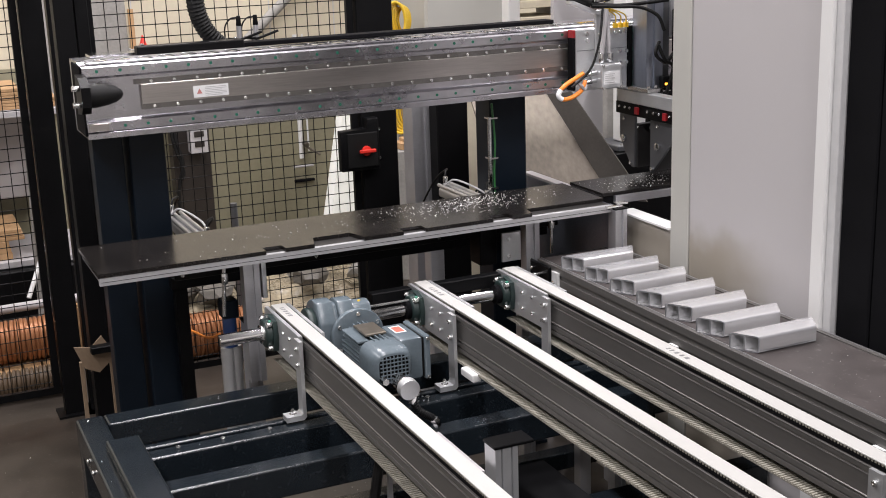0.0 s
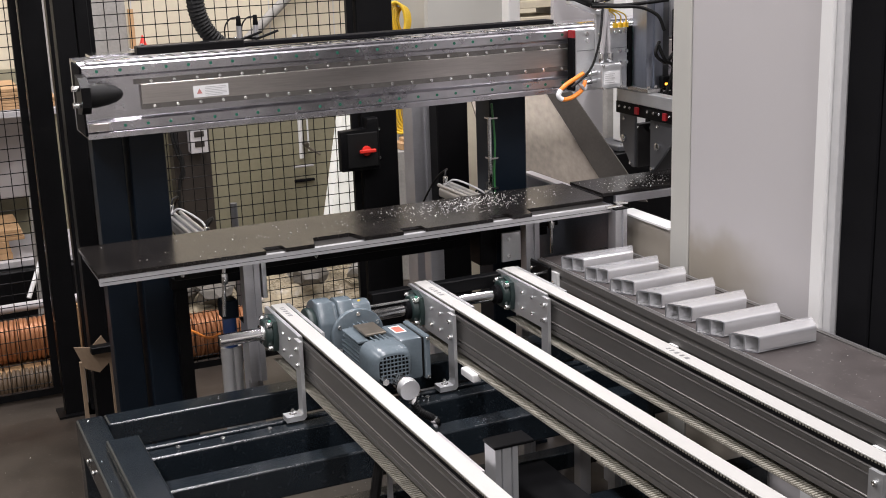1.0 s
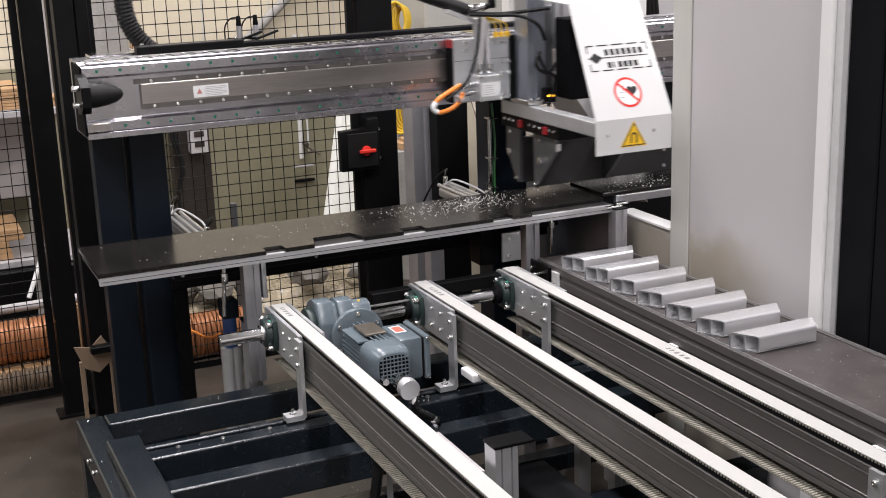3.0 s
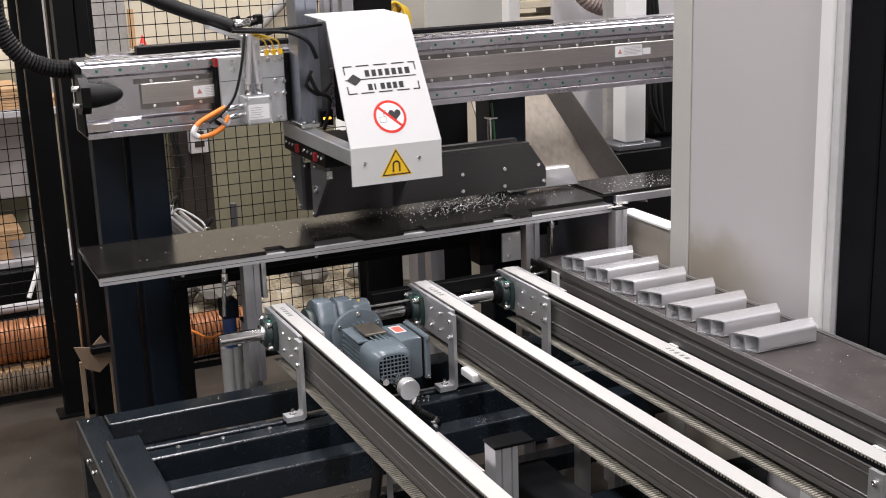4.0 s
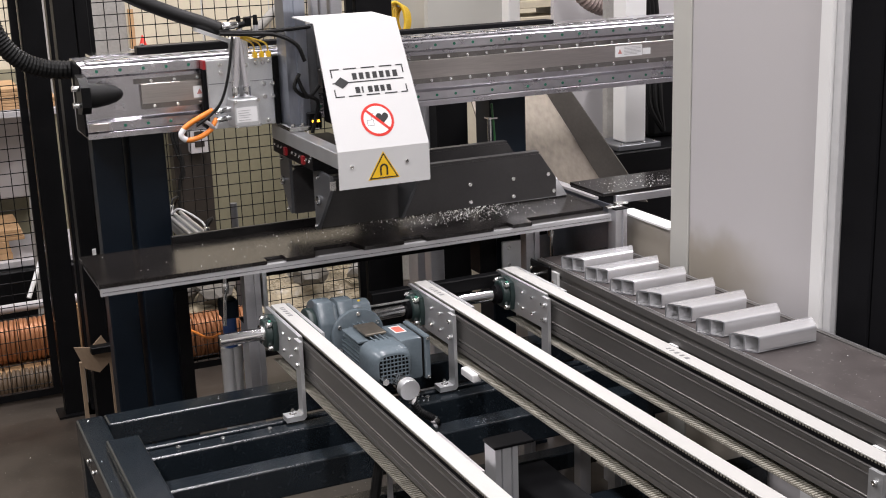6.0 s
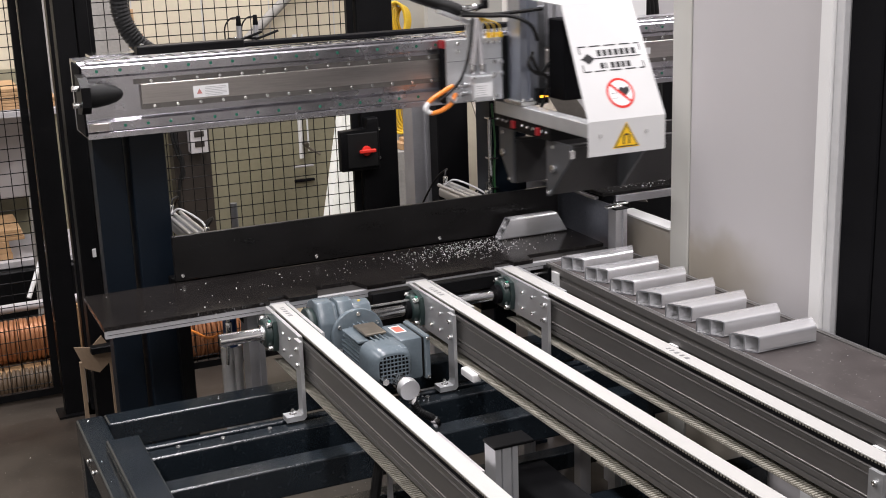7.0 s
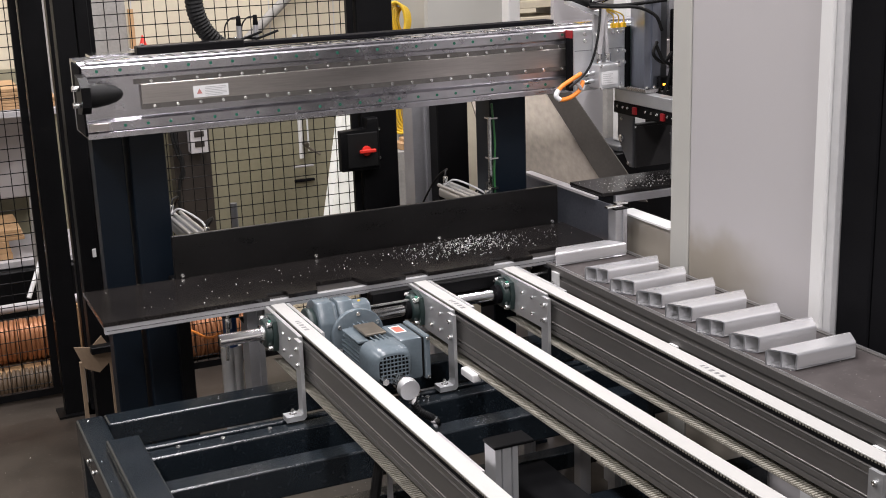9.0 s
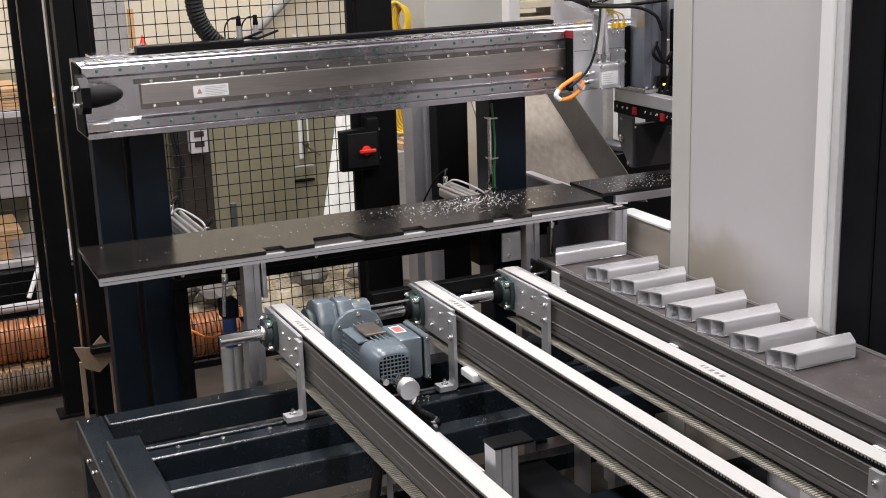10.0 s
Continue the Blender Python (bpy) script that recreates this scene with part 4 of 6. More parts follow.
def jaw(y, name):
    """A long steel jaw plate with gusset plates at its end."""
    bm = B()
    outl = [(1.140, 1.109), (1.951, 1.109), (1.951, 1.170), (1.893, 1.2536), (1.15, 1.2536), (1.140, 1.245)]
    prism(bm, outl, "y", y, y + 0.009)
    j = part(name, bm, JAW, head, "black steel gripper jaw plate")
    bm = B()
    box(bm, 1.145, 1.89, y + 0.0, y + 0.028, 1.254, 1.262)
    part("top_flange", bm, JAW, j)
    if name == "front_jaw":
        outl = [(y - 0.150, 1.292), (y - 0.0005, 1.292), (y - 0.0005, 1.109), (y - 0.014, 1.109), (y - 0.150, 1.252)]
    else:
        outl = [(y + 0.0095, 1.292), (y + 0.105, 1.292), (y + 0.105, 1.205), (y + 0.030, 1.109), (y + 0.0095, 1.109)]
    for xe in (1.132, 1.40):
        bm = B()
        prism(bm, outl, "x", xe, xe + 0.010)
        g = part("end_gusset", bm, GUSSET, j, "dark grey gusset plate")
        if xe < 1.2:
            mid = sum(p[0] for p in outl[:3]) / 3
            bolt(g, xe, outl[3][0], 1.122, FACE_X, True)
            bolt(g, xe, mid, 1.275, FACE_X, True)
            bm = B()
            cyl(bm, (xe - 0.010, mid, 1.205), (xe, mid, 1.205), 0.014, seg=18, bev=0.002)
            part("pin", bm, CHROME, g, smooth=True)
            if name == "front_jaw":
                bm = B()
                box(bm, xe - 0.002, xe + 0.016, y - 0.154, y - 0.1505, 1.252, 1.278, 0.001)
                part("tab", bm, BOLT, g, "small bright tab")
    for xx, zz in ((1.642, 1.183), (1.642, 1.127), (1.794, 1.184), (1.794, 1.127), (1.92, 1.185), (1.94, 1.128)):
        bolt(j, xx, y, zz, None, True)
    return j


jaw_front = jaw(3.596, "front_jaw")
jaw_rear = jaw(3.684, "rear_jaw")

# ---- energy hose: a C-shaped loop that trails at half the carriage's speed ----
loop = thing("energy_hose", "black corrugated energy hose bent in a loop above the beam", "hose", (0.33, 3.90, 1.62))
bm = B()
pts = [(0.66, 3.92, 1.578), (0.58, 3.92, 1.580), (0.48, 3.91, 1.588), (0.40, 3.90, 1.622), (0.345, 3.90, 1.690), (0.325, 3.89, 1.78), (0.345, 3.87, 1.89), (0.42, 3.85, 1.98), (0.55, 3.82, 2.02)]
tube(bm, pts, 0.029, 14, 8, 0.003, 0.013)
part("loop_section", bm, RUBBER, loop)
lead = thing("energy_hose", "black hose section clamped to the carriage", "hose", (0.93, 3.68, 1.66))
bm = B()
pts = [(0.945, 3.675, 1.694), (0.915, 3.69, 1.708), (0.880, 3.71, 1.722), (0.815, 3.74, 1.748), (0.712, 3.76, 1.796), (0.60, 3.80, 1.87), (0.50, 3.82, 1.95)]
tube(bm, pts, 0.021, 16, 8)
part("hose_end", bm, RUBBER, lead, smooth=True)
for ob in (head, loop, lead):
    true_size(ob, 1.029)

# ---- support frame ----
fr = thing("conveyor_stand", "blue-black welded steel support frame under the conveyors", "frame", (0.45, 3.0, 0))


def beam(x0, x1, y0, y1, z0, z1, name="frame_tube"):
    bm = B()
    box(bm, x0, x1, y0, y1, z0, z1, 0.006, 4)
    return part(name, bm, STEEL_PAINT, fr)


FZ = 0.665
beam(0.462, 2.30, 3.332, 3.412, FZ - 0.08, FZ)
left = beam(0.385, 0.460, 1.2, 3.412, FZ - 0.08, FZ)
beam(0.461, 2.30, 3.050, 3.105, FZ - 0.085, FZ - 0.004)
beam(0.461, 2.30, 3.125, 3.150, FZ - 0.070, FZ - 0.004)
beam(0.461, 2.30, 2.90, 2.97, FZ - 0.12, FZ - 0.035)
beam(0.425, 0.512, 1.2, 3.150, FZ + 0.001, FZ + 0.030, "frame_cover")
for xx in (0.387, 2.22):
    for yy in (3.33, 1.3):
        beam(xx, xx + 0.075, yy, yy + 0.08, 0.0, FZ - 0.081, "leg")
beam(0.462, 2.22, 3.34, 3.40, 0.20, 0.26, "cross_rail")
for xx in (0.60, 0.72, 0.85, 1.10, 1.32, 1.60):
    bolt(fr, xx, 3.085, FZ - 0.004, FACE_Z, True)
for yy in (3.20, 3.12):
    bolt(left, 0.385, yy, FZ - 0.04, FACE_X, True)

# grooved aluminium posts and boxes in the frame
for xx, yy, zt in ((0.938, 3.605, 0.80), (1.903, 3.605, 0.80)):
    p = thing("profile_post", "grooved aluminium profile post", "post", (xx, yy, 0), "aluminium profile posts")
    bm = B()
    w = 0.045
    o = []
    for (ax, ay) in ((0, 0), (0.3, 0), (0.3, 0.12), (0.7, 0.12), (0.7, 0), (1, 0), (1, 1), (0, 1)):
        o.append((xx + ax * w, yy + ay * w))
    prism(bm, o, "z", 0.0, zt)
    part("profile", bm, ALU, p)
    bm = B()
    box(bm, xx - 0.002, xx + w + 0.002, yy - 0.002, yy + w + 0.002, zt, zt + 0.006)
    part("end_cap", bm, BLACK, p)

# ---- gear motor ----
gm = thing("gear_motor", "blue-grey painted gear motor with cooling fins driving the shaft", "motor", (1.2, 3.2, 0.70))
bm = B()


def lobe(bm, x0, x1, r0, r1, front, top):
    """A cast lobe about the shaft: round behind, drawn out to a flat facet in front."""
    out = [(YS + r0 * math.cos(q), ZS + r0 * math.sin(q)) for q in [math.pi * (0.5 - k / 10) for k in range(11)]]
    out += [(YS - 0.5 * front, ZS - r0), (YS - front, ZS - 0.6 * r1), (YS - front, ZS + 0.25 * r1), (YS - 0.55 * front, ZS + top)]
    prism(bm, out, "x", x0, x1)


lobe(bm, 1.083, 1.132, 0.077, 0.070, 0.066, 0.077)
lobe(bm, 1.1325, 1.147, 0.066, 0.060, 0.055, 0.064)
lobe(bm, 1.1475, 1.196, 0.073, 0.066, 0.0625, 0.072)
lobe(bm, 1.1965, 1.255, 0.058, 0.050, 0.050, 0.052)
bmesh.ops.bevel(bm, geom=bm.edges[:], offset=0.005, segments=2, affect="EDGES", profile=0.5)
bmesh.ops.recalc_face_normals(bm, faces=bm.faces[:])
part("gearbox", bm, MOTOR_PAINT, gm, "blue-grey cast gearbox with ribs", True)
bm = B()
cyl(bm, (1.058, YS, ZS), (1.0825, YS, ZS), 0.054, seg=28, bev=0.006)
part("end_bell", bm, CAST, gm, "dark round end of the gearbox", True)
bm = B()
cyl(bm, (1.225, YS - 0.01, ZS + 0.048), (1.225, YS - 0.01, ZS + 0.058), 0.0045, seg=10)
part("vent_plug", bm, YELLOW_HOSE, gm, smooth=True)
AX, AZ = 1.192, ZS - 0.037
bm = B()
cyl(bm, (AX, YS - 0.067, AZ + 0.012), (AX, YS - 0.088, AZ + 0.012), 0.081, seg=48, bev=0.005)
fl = part("flange", bm, MOTOR_PAINT, gm, smooth=True)
for a in (30, 90, 150, 210, 330):
    bolt(fl, AX + 0.068 * math.cos(radians(a)), YS - 0.088, AZ + 0.012 + 0.068 * math.sin(radians(a)), None, True)
bm = B()
cyl(bm, (AX, YS - 0.085, AZ), (AX, YS - 0.30, AZ), 0.047, seg=32)
hs = part("motor_housing", bm, MOTOR_PAINT, gm, "finned motor housing", True)
bm = B()
box(bm, 0.045, 0.060, YS - 0.27, YS - 0.100, -0.0016, 0.0016)
FIN = mesh_of("cooling_fin", bm, MOTOR_PAINT)
for k in range(26):
    share("cooling_fin", FIN, hs, Matrix.Translation((AX, 0, AZ)) @ Matrix.Rotation(2 * math.pi * k / 26, 4, "Y"))
bm = B()
rows = []
for back, k in ((0.255, 1.0), (0.315, 1.0), (0.330, 0.97), (0.343, 0.90), (0.3505, 0.82), (0.354, 0.76), (0.355, 0.72)):
    rows.append([bm.verts.new((AX + k * 0.063 * math.copysign(abs(math.cos(q)) ** 0.6, math.cos(q)), YS - back, AZ + k * 0.0540 * math.copysign(abs(math.sin(q)) ** 0.6, math.sin(q)))) for q in [2 * math.pi * (j + 0.5) / 48 for j in range(48)]])
for r0, r1 in zip(rows, rows[1:]):
    for j in range(48):
        bm.faces.new((r0[j], r0[(j + 1) % 48], r1[(j + 1) % 48], r1[j]))
bm.faces.new(rows[-1])
bm.faces.new(rows[0][::-1])
bmesh.ops.recalc_face_normals(bm, faces=bm.faces[:])
fan = part("fan_cover", bm, MOTOR_PAINT, gm, smooth=True)
bm = B()
prism(bm, [(AX + 0.043 * math.copysign(abs(math.cos(q)) ** 0.5, math.cos(q)), AZ - 0.006 + 0.040 * math.copysign(abs(math.sin(q)) ** 0.5, math.sin(q))) for q in [2 * math.pi * (k + 0.5) / 32 for k in range(32)]], "y", YS - 0.3565, YS - 0.3551)
part("grille_back", bm, MATT_BLACK, fan)
for k in range(-3, 4):
    bm = B()
    box(bm, AX + k * 0.011 - 0.0015, AX + k * 0.011 + 0.0015, YS - 0.360, YS - 0.3568, AZ - 0.045, AZ + 0.033)
    part("grille_bar", bm, MOTOR_PAINT, fan)
    bm = B()
    box(bm, AX - 0.042, AX + 0.042, YS - 0.3625, YS - 0.3602, AZ - 0.006 + k * 0.011 - 0.0015, AZ - 0.006 + k * 0.011 + 0.0015)
    part("grille_bar", bm, MOTOR_PAINT, fan)
# terminal box on the motor's right flank and flat pad on top
bm = B()
box(bm, AX + 0.050, AX + 0.118, YS - 0.285, YS - 0.135, AZ - 0.075, AZ + 0.047, 0.008, 2)
tb = part("terminal_box", bm, MOTOR_PAINT, gm, "terminal box with red sticker", True)
bm = B()
box(bm, AX + 0.064, AX + 0.098, YS - 0.220, YS - 0.160, AZ + 0.0471, AZ + 0.0477)
part("sticker", bm, LABEL, tb, "red and white sticker")
bm = B()
box(bm, AX + 0.068, AX + 0.094, YS - 0.214, YS - 0.168, AZ + 0.0478, AZ + 0.0482)
part("sticker_field", bm, STICKER_RED, tb)
bm = B()
box(bm, AX + 0.122, AX + 0.140, YS - 0.290, YS - 0.130, AZ - 0.080, AZ + 0.050, 0.005, 2)
part("box_lid", bm, MOTOR_PAINT, tb)
bm = B()
box(bm, AX + 0.1185, AX + 0.1215, YS - 0.283, YS - 0.137, AZ - 0.073, AZ + 0.044)
part("lid_gasket", bm, RUBBER, tb, "black gasket line")
for yy, zz in ((-0.282, 0.042), (-0.282, -0.072)):
    bolt(tb, AX + 0.131, YS + yy - 0.008, AZ + zz)
bm = B()
box(bm, AX - 0.034, AX + 0.030, YS - 0.235, YS - 0.135, AZ + 0.056, AZ + 0.064, 0.002)
part("rating_plate", bm, STAINLESS, gm, "bare metal rating plate")
for k in range(3):
    bm = B()
    box(bm, AX - 0.064 + 0.006 * k, AX - 0.030, YS - 0.25, YS - 0.12, AZ + 0.046 - 0.014 * k, AZ + 0.052 - 0.014 * k, 0.001)
    part("cooling_ledge", bm, MOTOR_PAINT, gm)
bm = B()
cyl(bm, (AX + 0.012, YS - 0.40, AZ - 0.040), (AX + 0.012, YS - 0.356, AZ - 0.040), 0.022, seg=24, bev=0.003)
cyl(bm, (AX + 0.010, YS - 0.416, AZ - 0.038), (AX + 0.010, YS - 0.40, AZ - 0.036), 0.025, seg=32, bev=0.002)
cyl(bm, (AX + 0.022, YS - 0.42, AZ - 0.085), (AX + 0.030, YS - 0.43, AZ - 0.055), 0.013, seg=16, bev=0.003)
cyl(bm, (AX - 0.036, YS - 0.385, AZ - 0.028), (AX - 0.036, YS - 0.360, AZ - 0.028), 0.010, seg=6)
part("cable_connector", bm, BOLT, gm, "round metal power connector", True)
bm = B()
cyl(bm, (AX + 0.010, YS - 0.442, AZ - 0.040), (AX + 0.010, YS - 0.4165, AZ - 0.038), 0.029, seg=40, bev=0.0015)
part("connector_cap", bm, ALU_PLATE, gm, "round brushed metal cap")
bm = B()
tube(bm, [(AX + 0.024, YS - 0.42, AZ - 0.08), (AX + 0.040, YS - 0.43, AZ - 0.11), (AX + 0.075, YS - 0.44, AZ - 0.135)], 0.012, 12, 6, 0.002, 0.006)
part("cable_gland", bm, BLACK, gm, smooth=True)
bm = B()
cyl(bm, (AX + 0.075, YS - 0.44, AZ - 0.135), (AX + 0.088, YS - 0.444, AZ - 0.158), 0.0125, seg=8, bev=0.002)
part("gland_nut", bm, CHROME, gm, "bright gland nut", True)

# ---- side conveyor with sawn pieces ----
SZ = 0.880
sc = thing("side_conveyor", "flat outfeed belt conveyor with dusty dark belt and aluminium edges", "conveyor", (2.08, 2.5, 0))
bm = B()
box(bm, 1.945, 2.215, 0.6, 3.535, SZ - 0.010, SZ, 0.002)
part("belt", bm, SIDE_BELT, sc, "dusty brown-black flat belt")
for x0, x1 in ((1.925, 1.944), (2.216, 2.235)):
    bm = B()
    prism(bm, [(x0, SZ - 0.10), (x1, SZ - 0.10), (x1, SZ + 0.002), (x0, SZ + 0.002), (x0, SZ - 0.02), (x0 + 0.006, SZ - 0.022), (x0 + 0.006, SZ - 0.034), (x0, SZ - 0.036), (x0, SZ - 0.06), (x0 + 0.006, SZ - 0.062), (x0 + 0.006, SZ - 0.074), (x0, SZ - 0.076)], "y", 0.6, 3.53)
    e = part("side_profile", bm, ALU_DARK, sc, "grey grooved side profile")
    bm = B()
    box(bm, x0 + 0.012, x1 - 0.003, 0.6, 3.53, SZ + 0.0022, SZ + 0.0036)
    part("edge_strip", bm, ALU_Y, e, "bright edge strip")
bm = B()
box(bm, 1.94, 2.22, 3.536, 3.555, SZ - 0.06, SZ - 0.004, 0.003)
part("end_roller_cover", bm, MATT_BLACK, sc)
bm = B()
box(bm, 1.914, 1.9245, 3.435, 3.57, SZ - 0.11, SZ - 0.004, 0.003)
ep = part("end_block", bm, BLACK, sc, "black end block with studs")
for yy, zz in ((3.46, -0.085), (3.545, -0.03), (3.50, -0.075)):
    bolt(ep, 1.914, yy, SZ + zz, FACE_X, True)
bm = B()
cyl(bm, (1.87, 3.48, SZ - 0.035), (1.926, 3.48, SZ - 0.035), 0.007, seg=12)
part("tension_bolt", bm, BOLT, sc, smooth=True)
for yy, zt in ((3.40, 0.012), (2.74, 0.058), (1.95, 0.058)):
    bm = B()
    prism(bm, [(1.924, SZ - zt), (1.915, SZ - zt), (1.915, SZ - 0.078), (1.924, SZ - 0.078)], "y", yy - 0.018, yy + 0.018)
    p = part("clip", bm, WHITE, sc, "white clamp")
    bolt(p, 1.915, yy, SZ - 0.045 if zt < 0.05 else SZ - 0.068, FACE_X)
for yy in (3.3, 1.2):
    for xx in (1.95, 2.17):
        bm = B()
        box(bm, xx, xx + 0.04, yy, yy + 0.04, 0, SZ - 0.1)
        part("leg", bm, ALU, sc)
scatter("chip_litter", [(2.08, 1.9, 0.08, 0.3, 70)], SZ, sc, 12)


def sawn_piece(y, flip=False):
    """A mitred two-chamber profile lying flat: 70 deep, 44 high. Its own space starts at its front lower edge."""
    H, D, L, S = 0.045, 0.071, 0.268, 0.042
    p = thing("aluminium_profile", "short mitre-cut two-chamber aluminium profile offcut", "profile", (1.930, y, SZ + 0.001), "sawn profile pieces")
    t = 0.004
    chambers = [(t, D / 2 - t / 2), (D / 2 + t / 2, D - t)]

    def xl(v):
        f = 1 - v / D if flip else v / D
        return S * (1 - f)

    def xr(v):
        f = 1 - v / D if flip else v / D
        return L - S * (1 - f)
    bm = B()

    def loop_at(side, y0, y1, z0, z1):
        fn = xl if side == 0 else xr
        return [bm.verts.new((1.930 + fn(a), y + a, SZ + 0.001 + b)) for a, b in ((y0, z0), (y1, z0), (y1, z1), (y0, z1))]
    o0, o1 = loop_at(0, 0, D, 0, H), loop_at(1, 0, D, 0, H)
    for i in range(4):
        j = (i + 1) % 4
        bm.faces.new((o0[i], o0[j], o1[j], o1[i]))
    outer_edges = [bm.edges.get((o0[i], o1[i])) for i in range(4)]
    holes0, holes1 = [], []
    for c0, c1 in chambers:
        a0, a1 = loop_at(0, c0, c1, t, H - t), loop_at(1, c0, c1, t, H - t)
        holes0.append(a0), holes1.append(a1)
        for i in range(4):
            j = (i + 1) % 4
            bm.faces.new((a0[j], a0[i], a1[i], a1[j]))
    for o, h in ((o0, holes0), (o1, holes1)):
        a, b = h
        bm.faces.new((o[0], a[0], a[3], o[3]))
        bm.faces.new((a[1], b[0], b[3], a[2]))
        bm.faces.new((b[1], o[1], o[2], b[2]))
        bm.faces.new((o[0], o[1], b[1], b[0], a[1], a[0]))
        bm.faces.new((o[3], a[3], a[2], b[3], b[2], o[2]))
    bmesh.ops.bevel(bm, geom=outer_edges, offset=0.008, segments=4, affect="EDGES", profile=0.5)
    ob = part("profile_body", bm, PROFILE, p, smooth=True)
    ob.data.materials.append(CUT_SHADED)
    for f in ob.data.polygons:
        if abs(f.normal.x) > 0.5:
            f.material_index = 1
    return p


QY = [2.437 + 0.1455 * k for k in range(7)]
QUEUE = [sawn_piece(y) for y in QY]
CARRIED = sawn_piece(3.782, True)

# ---- machine enclosure ----
en = thing("machine_enclosure", "light grey sheet-metal machine enclosure with a side opening", "enclosure", (2.4, 2.9, 0))
bm = B()
box(bm, 2.256, 2.30, 3.155, 3.249, 0.0, 2.9, 0.002)
part("corner_frame", bm, PANEL_EDGE, en, "grey-green frame strip")
bm = B()
box(bm, 2.260, 2.30, 2.568, 3.153, 0.0, 2.9, 0.002)
part("panel", bm, BROWNED_PANEL, en, "flat light grey panel, browner low near the belt")
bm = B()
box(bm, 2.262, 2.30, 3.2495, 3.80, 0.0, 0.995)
part("lower_panel", bm, BROWNED_PANEL, en)
bm = B()
box(bm, 2.250, 2.31, 3.2495, 3.55, 0.9955, 1.002)
part("sill", bm, WHITE, en, "white opening sill")
bm = B()
box(bm, 2.235, 2.30, 2.519, 2.566, 0.0, 2.9, 0.003)
part("door_post", bm, WHITE, en, "white door post")
# Grey strip carries the shade on the post's near face in its colour.
bm = B()
box(bm, 2.245, 2.30, 2.489, 2.5185, 0.0, 2.9, 0.002)
part("door_seal", bm, CEIL, en, "grey strip as the shaded face of the door post")
for k in range(20):
    bm = B()
    box(bm, 2.262 + 0.004 * (k % 2), 2.31, 2.487 - 0.12 * (k + 1), 2.4855 - 0.12 * k, 0.0, 2.9, 0.004)
    part("dark_strip", bm, MATT_BLACK, en, "black curtain strip")
bm = B()
box(bm, 2.3105, 4.2, 0.05, 0.08, 0.0, 2.899)
part("front_wall", bm, PANEL, en)
bm = B()
box(bm, 4.17, 4.2, 0.081, 3.2, 0.0, 2.899)
part("far_wall", bm, PANEL, en)

bp = thing("profile_post", "grooved aluminium post with black cap at the table end", "post", (2.2, 3.45, 0), "aluminium profile posts")
bm = B()
o = [(2.175, 3.445), (2.19, 3.445), (2.19, 3.452), (2.205, 3.452), (2.205, 3.445), (2.22, 3.445), (2.22, 3.49), (2.175, 3.49)]
prism(bm, o, "z", 0.0, 1.030)
part("profile", bm, ALU, bp)
bm = B()
box(bm, 2.173, 2.222, 3.443, 3.492, 1.0305, 1.036, 0.001)
part("end_cap", bm, BLACK, bp)

# ---- fence ----
FYY = 5.2


def fence_panel(x0, x1, z0, z1):
    f = thing("safety_fence", "black wire mesh safety fence section", "fence", ((x0 + x1) / 2, FYY, z0), "safety fence panels")
    for a in ((x0, x1, z0, z0 + 0.03), (x0, x1, z1 - 0.03, z1), (x0, x0 + 0.03, z0 + 0.03, z1 - 0.03), (x1 - 0.03, x1, z0 + 0.03, z1 - 0.03)):
        bm = B()
        box(bm, a[0], a[1], FYY - 0.012, FYY + 0.012, a[2], a[3])
        part("frame_bar", bm, BLACK, f)
    bm = B()
    cyl(bm, (0, 0, 0), (0, 0, z1 - z0), 0.0020, seg=6)
    v = mesh_of("wire", bm, BLACK)
    bm = B()
    cyl(bm, (0, 0, 0), (x1 - x0, 0, 0), 0.0020, seg=6)
    h = mesh_of("wire", bm, BLACK)
    n = int((x1 - x0) / 0.05)
    for k in range(1, n + 1):
        share("wire", v, f, Matrix.Translation((x0 + 0.05 * k, FYY, z0)))
    for k in range(1, int((z1 - z0) / 0.05)):
        share("wire", h, f, Matrix.Translation((x0, FYY + 0.005, z0 + 0.05 * k)))
    return f


def fence_post(x0, x1, y=FYY, label="black steel fence post"):
    p = thing("fence_post", label, "post", ((x0 + x1) / 2, y, 0), "safety fence posts")
    bm = B()
    box(bm, x0, x1, y - 0.035, y + 0.035, 0, 2.3, 0.004)
    part("tube", bm, BLACK, p)
    bm = B()
    box(bm, x0 - 0.03, x1 + 0.03, y - 0.06, y + 0.06, 0, 0.01)
    part("foot_plate", bm, BLACK, p)
    return p


fence_panel(-0.9, 0.545, 0.10, 2.2)
fence_panel(0.78, 1.935, 0.10, 2.2)
fence_post(0.550, 0.640)
fence_post(0.655, 0.765)
sp = fence_post(1.94, 2.11, label="black fence post carrying the main switch")

sw = thing("main_switch", "black switch box with red rotary handle on the fence post", "switch", (1.9, 5.1, 0.95))
bm = B()
prism(bm, [(1.822, 0.912), (2.002, 0.912), (2.002, 1.140), (1.947, 1.140), (1.947, 1.092), (1.822, 1.092)], "y", 5.115, 5.16)
bmesh.ops.bevel(bm, geom=bm.edges[:], offset=0.005, segments=3, affect="EDGES", profile=0.5)
part("box_body", bm, BLACK, sw, smooth=True)
bm = B()
prism(bm, [(1.850, 0.926), (1.992, 0.926), (1.992, 1.080), (1.850, 1.080)], "y", 5.108, 5.1145)
bmesh.ops.bevel(bm, geom=bm.edges[:], offset=0.003, segments=2, affect="EDGES", profile=0.5)
